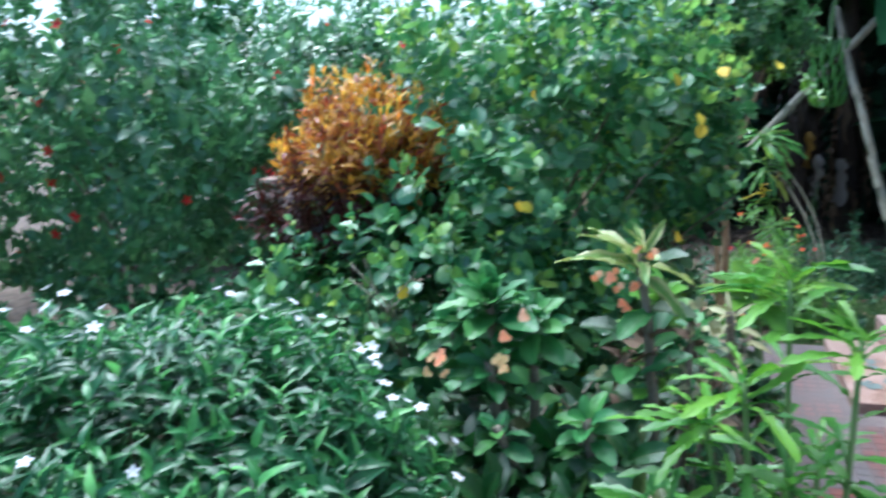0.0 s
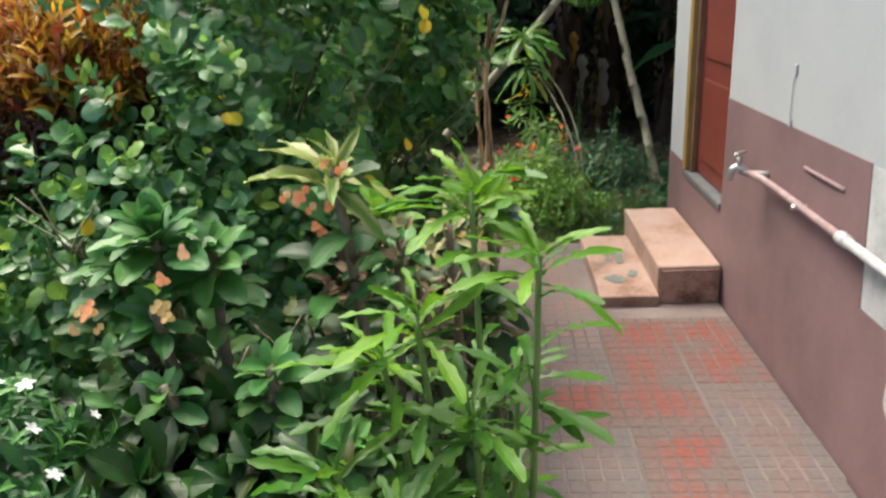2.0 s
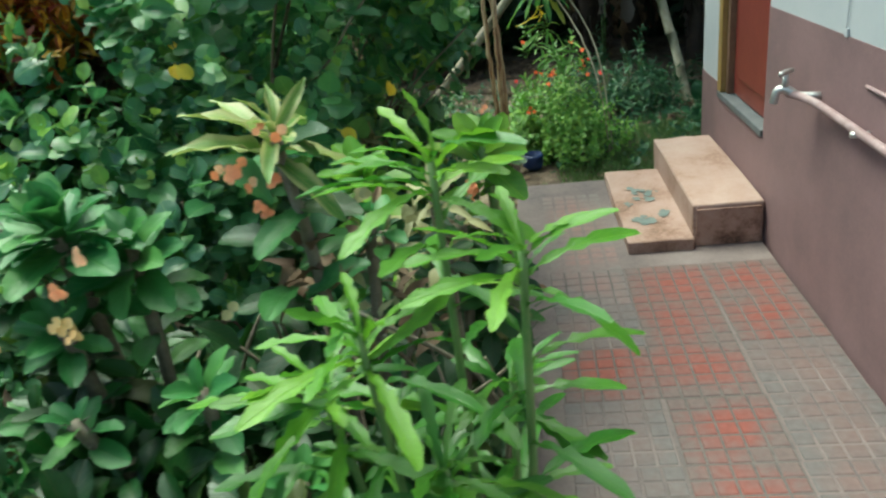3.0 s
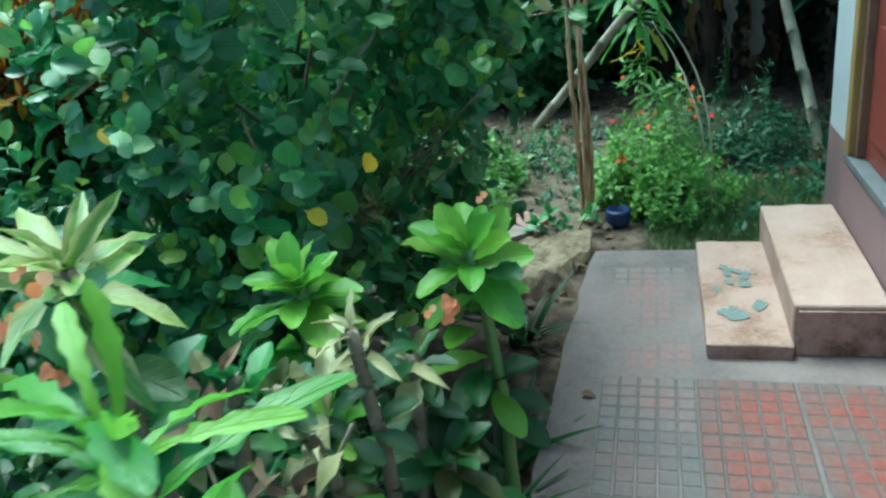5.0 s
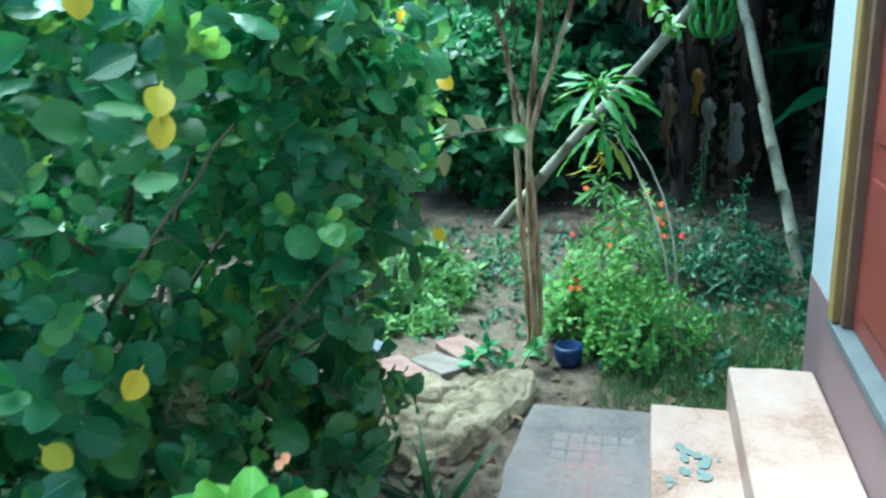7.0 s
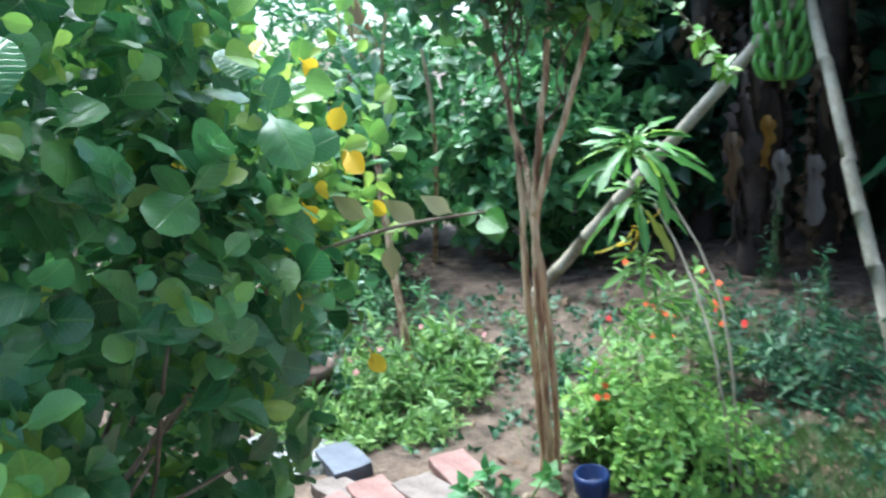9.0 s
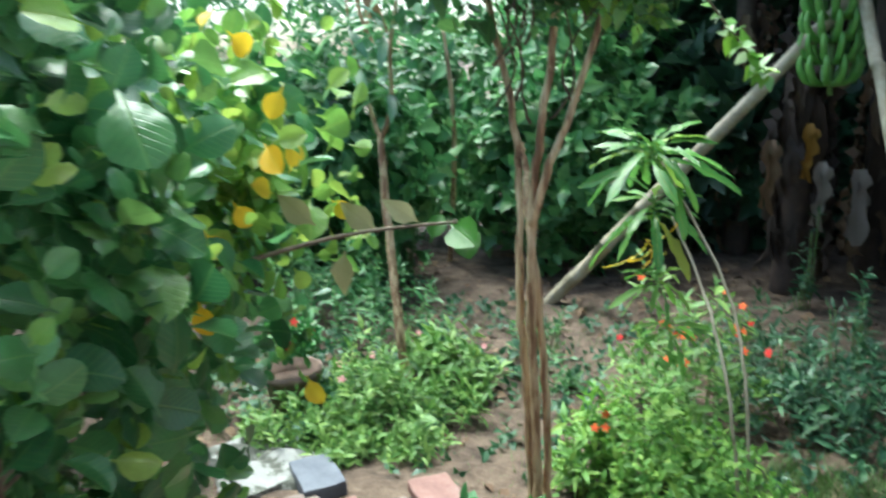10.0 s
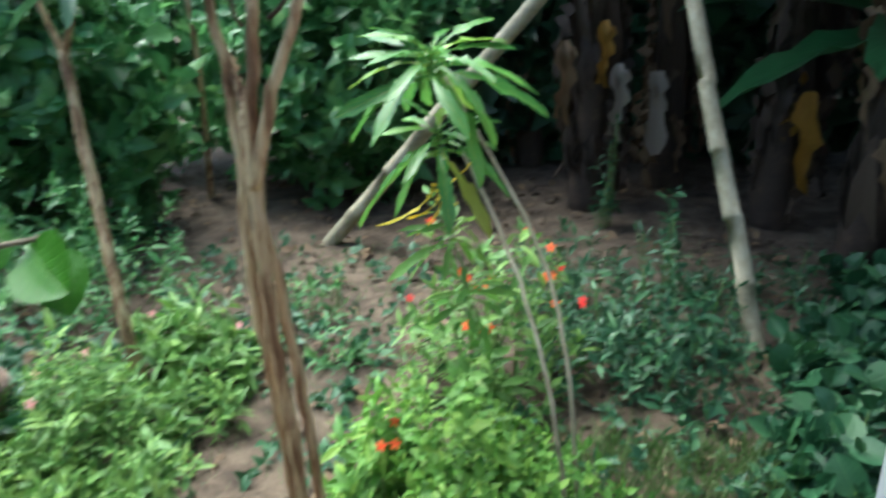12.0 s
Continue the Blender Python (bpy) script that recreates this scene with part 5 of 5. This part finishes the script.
def herb_patch(name, label, centre, radii, shape, mat, size, n, leaves, seed, twig=0.07, up=1.2, flowers=(), singles=40, height=None):
    rng = np.random.default_rng(seed)
    t = thing(name, (centre[0], centre[1], -0.12), label, "plant")
    fol = Foliage()
    a, k = rng.random(n) * 6.283, np.sqrt(rng.random(n))
    P = np.stack([centre[0] + radii[0] * k * np.cos(a), centre[1] + radii[1] * k * np.sin(a), 0 * a], axis=1)
    lump = np.array([noise.noise(Vector((q[0] * 6, q[1] * 6, seed * 1.3))) for q in P])
    P[:, :2] += (P[:, :2] - np.array(centre[:2])) * (lump * 0.7)[:, None]
    P[:, 2] = -0.1 + (centre[2] + 0.12) * (1 - 0.7 * k ** 2) * (1 + 0.9 * lump) * rng.uniform(0.3, 1.15, n)
    out = np.stack([np.cos(a) * k, np.sin(a) * k, 0.6 + 0 * a], axis=1)
    tufts(fol, rng, P, out, shape, mat, size, leaves, twig, 1.0, up)
    fol.build(t, singles, (1.9, 4.6, 1.3))
    r = random.Random(seed)
    for i in range(10):
        q = P[r.randrange(n)]
        stem("stem", [(q[0] * 0.7 + centre[0] * 0.3, q[1] * 0.7 + centre[1] * 0.3, -0.14), tuple(q)], 0.004, 0.003, M_stem, t, 5, 3)
    for mat_f, m, s in flowers:
        for i in range(m):
            q = P[r.randrange(n)]
            blossom("flower", (q[0], q[1], max(q[2], 0.6 * centre[2]) + 0.03), (r.uniform(-.4, .4), -0.8, 0.6), s, mat_f, t)


herb_patch("lime_green_bush", "low feathery lime-green bush of small lobed leaves", (1.98, 6.12, 0.30), (0.33, 0.27, 0), OVATE, M_lime, 0.036, 420, 7, 91, 0.09)
herb_patch("tall_herb", "upright herb with pale variegated leaf tips", (1.72, 6.2, 0.28), (0.12, 0.15, 0), LANCE, M_lime, 0.07, 70, 7, 92, flowers=((M_orange, 4, 0.03),))
herb_patch("red_flowered_herb", "leafy herb with small scarlet flowers", (1.93, 6.85, 0.32), (0.3, 0.35, 0), LANCE, M_herb, 0.07, 150, 7, 93, flowers=((M_orange, 16, 0.035), (M_red, 6, 0.03)))
herb_patch("balsam_bed", "bed of pale green narrow-leaved herbs with pink flowers", (0.75, 6.35, 0.12), (0.45, 0.38, 0), LANCE, M_herb, 0.058, 430, 9, 94, flowers=((M_pink, 3, 0.035),))
herb_patch("balsam_bed", "narrow-leaved green herbs in the bare soil", (0.9, 6.85, 0.2), (0.3, 0.2, 0), LANCE, M_herb, 0.09, 60, 10, 95, flowers=((M_pink, 2, 0.03),))
herb_patch("creeping_herb", "creeping green ground herb beside the bricks", (0.55, 6.1, 0.05), (0.3, 0.15, 0), SMALL, M_herb, 0.035, 160, 7, 96)
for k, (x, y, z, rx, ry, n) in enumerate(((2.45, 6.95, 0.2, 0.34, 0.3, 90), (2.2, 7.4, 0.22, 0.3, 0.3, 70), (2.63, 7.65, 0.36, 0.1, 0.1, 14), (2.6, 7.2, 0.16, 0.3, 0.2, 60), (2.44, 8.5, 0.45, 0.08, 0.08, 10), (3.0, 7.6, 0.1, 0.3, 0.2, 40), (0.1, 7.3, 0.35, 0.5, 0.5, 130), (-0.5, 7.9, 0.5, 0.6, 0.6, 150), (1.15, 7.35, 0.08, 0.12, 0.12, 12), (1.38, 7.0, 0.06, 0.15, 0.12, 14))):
    # Right-hand herbs get the green with shade in its colour.
    herb_patch("green_herb", "sparse dark green leafy herb growing in the shaded soil", (x, y, z), (rx, ry, 0), LANCE, M_shadeherb if x > 2 else M_far, 0.055, round(n * 1.6), 7, 110 + k, singles=20)


def strap_plant(x, y, n, seed, size=0.3):
    rng = np.random.default_rng(seed)
    t = thing("strap_leaf_plant", (x, y, -0.12), "tuft of long narrow arching green leaves beside the path", "plant")
    fol = Foliage()
    w = rng.random(n) * 6.283
    D = np.stack([np.cos(w) * 0.7, np.sin(w) * 0.7, rng.uniform(0.6, 1.6, n)], axis=1)
    P = np.array((x, y, -0.13)) + rng.normal(size=(n, 3)) * (0.03, 0.03, 0)
    fol.add(BLADE_WIDE, M_euph_oldshade, P, D, np.tile((0, 0, 1.0), (n, 1)) + 0.2 * rng.normal(size=(n, 3)), size * rng.uniform(0.6, 1.2, n))
    fol.build(t, 60)


strap_plant(1.45, 4.75, 22, 1)
strap_plant(1.52, 3.95, 18, 2, 0.34)
strap_plant(1.5, 3.6, 14, 3, 0.3)


def litter():
    """Clods, pebbles and dead leaves on the bare soil."""
    rng = np.random.default_rng(150)
    b = bmesh.new()
    bmesh.ops.create_icosphere(b, subdivisions=1, radius=1)
    V, F = np.array([v.co[:] for v in b.verts]), np.array([[v.index for v in f.verts] for f in b.faces])
    b.free()
    n = 3200
    S = rng.uniform(0.004, 0.015, n) * rng.choice((1, 1, 1.7), n)
    P = np.stack([rng.uniform(-0.6, 3.4, n), 5.45 + 4 * rng.random(n) ** 1.3, np.full(n, -0.122)], axis=1)
    W = (V[None] * (1 + 0.35 * rng.normal(size=(n, len(V), 1)))) * S[:, None, None] * np.array((1, 1, 0.7)) + P[:, None]
    G = F[None] + (np.arange(n) * len(V))[:, None, None]
    tagged(put("soil_clods", W.reshape(-1, 3), G.reshape(-1, 3), M_soil), "small clods and pebbles on the bare soil", "soil", kind="stuff")
    t = tagged(thing("leaf_litter", (1.5, 6.5, -0.12), "dead brown leaves scattered on the soil and path edge", "litter"), kind="stuff")
    fol = Foliage()
    n = 900
    P = np.stack([rng.uniform(-0.6, 3.4, n), 5.4 + 4 * rng.random(n) ** 1.2, rng.uniform(-0.105, -0.085, n)], axis=1)
    fol.add(OVATE, M_dryleaf, P, rng.normal(size=(n, 3)) * (1, 1, 0.15), np.tile((0, 0, 1.0), (n, 1)) + 0.3 * rng.normal(size=(n, 3)), rng.uniform(0.03, 0.075, n))
    n = 160
    P = np.stack([rng.uniform(1.35, 1.66, n), rng.uniform(2.0, 5.3, n), rng.uniform(-0.1, -0.03, n)], axis=1)
    fol.add(OVATE, M_dryleaf, P, rng.normal(size=(n, 3)) * (1, 1, 0.15), np.tile((0, 0, 1.0), (n, 1)) + 0.4 * rng.normal(size=(n, 3)), rng.uniform(0.03, 0.07, n))
    fol.build(t, 0, None, "leaf", "leaves")
    d = thing("fallen_leaf", (1.74, 4.215, 0.006), "small curled brown leaf fallen on the path", "leaf")
    f2 = Foliage()
    f2.add(OVATE, M_dryleaf, [(1.72, 4.22, 0.008)], [(1, -0.3, 0.05)], [(0, 0, 1.0)], [0.05])
    f2.build(d, 5)


litter()


def hanging_sheaths():
    for x, y, z, s, m, l in ((2.475, 8.6, 0.74, 0.36, M_palesheath, "pale dry banana sheath hanging from the stem"), (2.665, 8.6, 0.70, 0.38, M_palesheath, "pale dry banana sheath hanging from the stem"), (3.31, 8.5, 0.72, 0.4, M_yellowsheath, "yellowed banana leaf hanging down"), (2.40, 8.65, 0.95, 0.3, M_yellowsheath, "yellowed banana leaf hanging down"), (2.2, 8.7, 0.85, 0.4, M_dryleaf, "brown dry banana leaf hanging down")):
        t = thing("hanging_sheath", (x, y, z), l, "leaf")
        f = Foliage()
        f.add(SHEATH if x == 2.665 else TATTER, m, [(x, y, z)], [(0.05, -0.1, -1)], [(0.1, -1, 0.2)], [s * 1.15])
        f.add(TATTER, m, [(x + 0.03, y + 0.01, z - 0.03)], [(-0.1, -0.05, -1)], [(0.5, -1, 0.2)], [s])
        f.build(t, 9, None, "blade")


hanging_sheaths()


def pot():
    t = thing("clay_flower_pot", (0.34, 6.38, -0.1), "old round clay pot holding a small red-flowered plant", "pot")
    verts, faces, n = [], [], 28
    prof = [(0.0, 0.0), (0.09, 0.0), (0.122, 0.16), (0.134, 0.165), (0.137, 0.2), (0.122, 0.2), (0.115, 0.15), (0.0, 0.14)]
    for r, z in prof:
        for k in range(n):
            verts.append((r * math.cos(6.2832 * k / n), r * math.sin(6.2832 * k / n), z))
    faces = [(i * n + k, i * n + (k + 1) % n, (i + 1) * n + (k + 1) % n, (i + 1) * n + k) for i in range(len(prof) - 1) for k in range(n)]
    put("pot", verts, faces, M_clay, t)
    p = thing("potted_spurge", (0.34, 6.38, 0.04), "small potted plant with round leaves and red flowers", "plant")
    rng = np.random.default_rng(99)
    fol = Foliage()
    P, o = shell(rng, 60, (0.34, 6.38, 0.22), (0.14, 0.14, 0.12), -0.4, 0.2, 1.0, 0.4)
    tufts(fol, rng, P, o, SPOON, M_euph, 0.05, 7, 0.04)
    fol.build(p, 80)
    r = random.Random(1)
    for k in range(6):
        q = P[r.randrange(len(P))] + np.array((0, -0.03, 0.04))
        blossom("flower", tuple(q), (0.2, -1, 0.5), 0.04, M_red, p)


pot()


def rubble():
    rng = random.Random(12)
    bricks = [(1.26, 5.9, -0.045, -44, M_brickpink, (0.2, 0.13, 0.06)), (0.79, 5.87, -0.045, -42, M_brickgrey, (0.22, 0.13, 0.07)), (1.2, 5.73, -0.045, -34, M_brickfade, (0.2, 0.14, 0.06)), (1.03, 5.67, -0.045, -38, M_brickpink, (0.18, 0.13, 0.06)),
              (0.955, 5.535, -0.04, -30, M_brickpink, (0.19, 0.12, 0.06)), (1.045, 5.4, -0.035, -22, M_brickfade, (0.15, 0.09, 0.06)), (0.87, 5.68, -0.05, -30, M_brickfade, (0.16, 0.11, 0.06))]
    for x, y, z, a, m, s in bricks:
        b = block(-s[0] * 0.58, s[0] * 0.58, -s[1] * 0.58, s[1] * 0.58, -s[2], s[2] * 0.4, 0.006, 2, 0.006, 3)
        ob = part("brick", b, m, None)
        ob.matrix_basis = pose(x, y, z - 0.014, rng.uniform(-5, 5), rng.uniform(-5, 5), a)
        tagged(ob, "loose grey brick lying on the soil" if m is M_brickgrey else "loose weathered pink brick edging the garden bed", "brick", "edging bricks")
    b = block(-0.23, 0.23, -0.18, 0.18, -0.06, 0.02, 0.01, 2, 0.035, 6)
    ob = part("broken_slab", b, M_lime_slab, None)
    ob.matrix_basis = pose(0.5, 5.93, -0.09, 2, -2, -40)
    tagged(ob, "broken concrete slab with peeling whitewash", "slab")

    def mound(x, y, rx, ry, h, turn, seed):
        """A broken flat lump of concrete with a ragged rim and ledges."""
        rings, seg = 34, 84
        verts, faces = [(0, 0, h)], []
        for i in range(1, rings + 1):
            k = i / rings
            for q in range(seg):
                w = 2 * math.pi * q / seg
                c, s = math.cos(w), math.sin(w)
                e = (abs(c) ** 3 + abs(s) ** 3) ** (-1 / 3)
                e *= 1 + 0.22 * noise.noise(Vector((c * 1.5, s * 1.5, seed))) + 0.1 * noise.noise(Vector((c * 6, s * 6, seed)))
                px, py = rx * e * k * c, ry * e * k * s
                v = Vector((px * 7, py * 7, seed * 3.0))
                near = noise.voronoi(Vector((px * 5, py * 9, seed * 2.0)))
                gap, level = near[0][1] - near[0][0], noise.cell(near[1][0] * 7)
                z = h * (1 - k ** 4) + 0.014 * level + 0.022 * noise.noise(v) + 0.01 * noise.noise(v * 3) + 0.006 * noise.noise(v * 8)
                z = z - 0.03 * max(0.0, 1 - gap / 0.12) if k < 0.97 else -0.12
                verts.append((px, py, z))
        faces += [(0, 1 + q, 1 + (q + 1) % seg) for q in range(seg)]
        for i in range(rings - 1):
            for q in range(seg):
                faces.append((1 + i * seg + q, 1 + (i + 1) * seg + q, 1 + (i + 1) * seg + (q + 1) % seg, 1 + i * seg + (q + 1) % seg))
        ob = put("concrete_lump", verts, faces, M_rubble)
        ob.matrix_basis = pose(x, y, -0.058, 0, 0, turn)
        tagged(ob, "broken mossy concrete lump beside the path", "rubble", "rubble beside the path")

    for m in ((1.32, 5.42, 0.27, 0.42, 0.02, -24, 1), (1.0, 5.22, 0.19, 0.09, 0.02, 30, 2), (1.08, 5.05, 0.17, 0.08, 0.02, 26, 3), (0.86, 5.36, 0.13, 0.07, 0.01, 32, 4)):
        mound(*m)
    for k in range(26):
        b = bmesh.new()
        bmesh.ops.create_icosphere(b, subdivisions=2, radius=1)
        s = rng.uniform(0.018, 0.05)
        x, y = (rng.uniform(1.3, 1.6), rng.uniform(3.4, 5.0)) if k % 2 else (rng.uniform(0.8, 1.75), rng.uniform(5.35, 5.95))
        for v in b.verts:
            v.co = v.co * s * (1 + 0.5 * noise.noise(v.co * 1.6 + Vector((k * 3.0, 0, 0))))
            v.co.z *= 0.6
        ob = part("stone", b, M_rubble, None)
        ob.matrix_basis = pose(x, y, -0.1 + s * 0.3, 0, 0, rng.uniform(0, 360))
        tagged(ob, "small rough broken stone lying on the soil", "stone", "loose stones")
    t = thing("blue_pot", (1.75, 5.92, -0.1), "small blue plastic pot sunk in the soil", "pot")
    verts, n = [], 24
    prof = [(0.0, 0.0), (0.045, 0.0), (0.06, 0.025), (0.064, 0.08), (0.058, 0.095), (0.053, 0.093), (0.053, 0.05), (0, 0.045)]
    for r, z in prof:
        verts += [(r * math.cos(6.2832 * k / n), r * math.sin(6.2832 * k / n), z) for k in range(n)]
    put("pot", verts, [(i * n + k, i * n + (k + 1) % n, (i + 1) * n + (k + 1) % n, (i + 1) * n + k) for i in range(len(prof) - 1) for k in range(n)], M_blue, t)


rubble()


def low_banana():
    """Broad shaded leaves that arch out of the grove near the ground."""
    t = thing("banana_plant", (3.75, 8.1, -0.12), "young banana plant with broad drooping dark-green leaves", "banana plant", "banana grove")
    stem("stem", [(3.75, 8.1, -0.2), (3.72, 8.1, 0.4), (3.7, 8.1, 0.9)], 0.07, 0.04, M_pseudo, t, 10, 5, 0.003, 0.2)
    blade = leaf_shape([0.25, 0.7, 0.92, 1, 1, 0.98, 0.92, 0.85, 0.72, 0.5, 0.1], 0.34, 0.35, 0.55, 0.03, 0.12, 5)
    for d, s in (((-1.0, -0.25, 0.25), 0.85), ((-0.5, -0.8, 0.5), 0.8), ((-0.9, 0.3, 0.7), 0.9), ((-0.2, -0.9, 0.1), 0.7)):
        R, Q = frames_of(np.array([(-0.05, 0, 1.0)]), np.array([d]), np.array([[0, 0, 1.0]]), np.array([s]))
        put("leaf", (blade[0] @ R[0].T + Q[0]), blade[1], M_banana, t, uv=leaf_uv(blade))
    R, Q = frames_of(np.array([(-0.52, -0.1, 0.82)]), np.array([(0.05, 0, -1.0)]), np.array([[-0.3, -1, 0.0]]), np.array([0.5]))
    put("dry_leaf", (TATTER[0] @ R[0].T + Q[0]), TATTER[1], M_yellowsheath, t, "yellowed leaf hanging down", uv=leaf_uv(TATTER))
    for k, (x, y, rx, ry, n) in enumerate(((3.2, 6.95, 0.3, 0.25, 60), (2.98, 6.5, 0.25, 0.22, 45), (3.45, 7.45, 0.3, 0.3, 60))):
        herb_patch("broad_leaf_creeper", "low creeper with broad dark rounded leaves on the soil", (x, y, 0.04), (rx, ry, 0), ROUNDS, M_shadeherb, 0.085, n, 4, 160 + k)


low_banana()


def grass(name, label, x0, x1, y0, y1, n, seed, size=0.09):
    rng = np.random.default_rng(seed)
    t = tagged(thing(name, ((x0 + x1) / 2, (y0 + y1) / 2, -0.12), label, "grass"), kind="stuff")
    fol = Foliage()
    P = np.stack([rng.uniform(x0, x1, n), rng.uniform(y0, y1, n), np.full(n, -0.13)], axis=1)
    D = np.stack([rng.normal(size=n) * 0.5, rng.normal(size=n) * 0.5, np.ones(n)], axis=1)
    fol.add(BLADE, M_grass, P, D, rng.normal(size=(n, 3)), size * rng.uniform(0.5, 1.4, n))
    fol.build(t, 0, None, "blade", "blades")


grass("grass_patch", "short green grass by the house corner", 1.9, 3.6, 5.5, 6.6, 9500, 130)
grass("grass_patch", "thin weeds in the soil bed", -0.5, 2.9, 5.3, 8.2, 5500, 131, 0.06)


def far_leaves(name, label, boxes, mat, seed, size=0.09, leaves=7, shape=OVATE):
    rng = np.random.default_rng(seed)
    t = tagged(thing(name, (boxes[0][0][0], boxes[0][0][1], -0.12), label, "hedge"), kind="stuff")
    fol = Foliage()
    for k, (c, r, n) in enumerate(boxes):
        p, o = shell(rng, n, c, r, -0.9, 0.3, seed + k, 0.5)
        keep = p[:, 2] > -0.1
        tufts(fol, rng, p[keep], o[keep], shape, mat, size, leaves, 0.15)
    fol.build(t, 0, None, "leaf", "foliage")


far_leaves("far_hedge", "dense green hedge and small trees behind the garden", [((-3.6, 7.6, 1.2), (1.7, 0.9, 1.7), 1100), ((-1.6, 8.6, 0.6), (1.6, 0.8, 1.0), 900), ((0.2, 9.8, 0.9), (1.6, 0.8, 1.1), 800), ((-4.5, 4.5, 1.4), (1.2, 1.8, 1.9), 600), ((-4.0, 1.0, 1.2), (1.2, 2.2, 1.6), 500), ((0.75, 9.0, 0.6), (0.7, 0.5, 0.85), 260), ((-0.6, 8.2, 0.7), (0.9, 0.5, 0.9), 330)], M_far, 141, 0.12, 9)
# Clumps near 3 m are an unseen canopy added to shade the bed.
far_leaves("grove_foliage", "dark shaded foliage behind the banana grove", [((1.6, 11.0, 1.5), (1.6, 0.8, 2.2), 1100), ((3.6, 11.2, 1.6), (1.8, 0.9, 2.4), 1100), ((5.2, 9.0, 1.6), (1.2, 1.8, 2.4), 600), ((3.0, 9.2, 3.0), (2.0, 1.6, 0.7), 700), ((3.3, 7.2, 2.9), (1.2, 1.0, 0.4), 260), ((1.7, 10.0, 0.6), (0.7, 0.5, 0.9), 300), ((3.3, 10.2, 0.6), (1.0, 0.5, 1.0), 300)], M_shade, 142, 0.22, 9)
far_leaves("airy_tree_foliage", "loose hazy sprays of leaves of a small tree against the sky", [((-1.1, 8.4, 2.0), (1.3, 0.6, 0.75), 150), ((-0.2, 8.0, 1.75), (0.6, 0.5, 0.5), 60), ((-2.4, 8.8, 2.3), (1.0, 0.6, 0.8), 110)], M_far, 143, 0.1, 8, LANCE)
understory("low_bed_weeds", "scattered low weeds over the soil of the bed", [((1.6, 7.0, -0.07), (1.5, 0.8, 0.05), 170), ((2.6, 6.4, -0.05), (0.7, 0.7, 0.07), 160), ((0.6, 7.6, -0.05), (1.0, 0.6, 0.07), 110), ((0.15, 6.5, -0.02), (0.5, 0.45, 0.09), 190), ((1.25, 6.6, -0.07), (0.3, 0.6, 0.04), 50)], OVATE, M_shadeherb, 0.045, 151, 6)
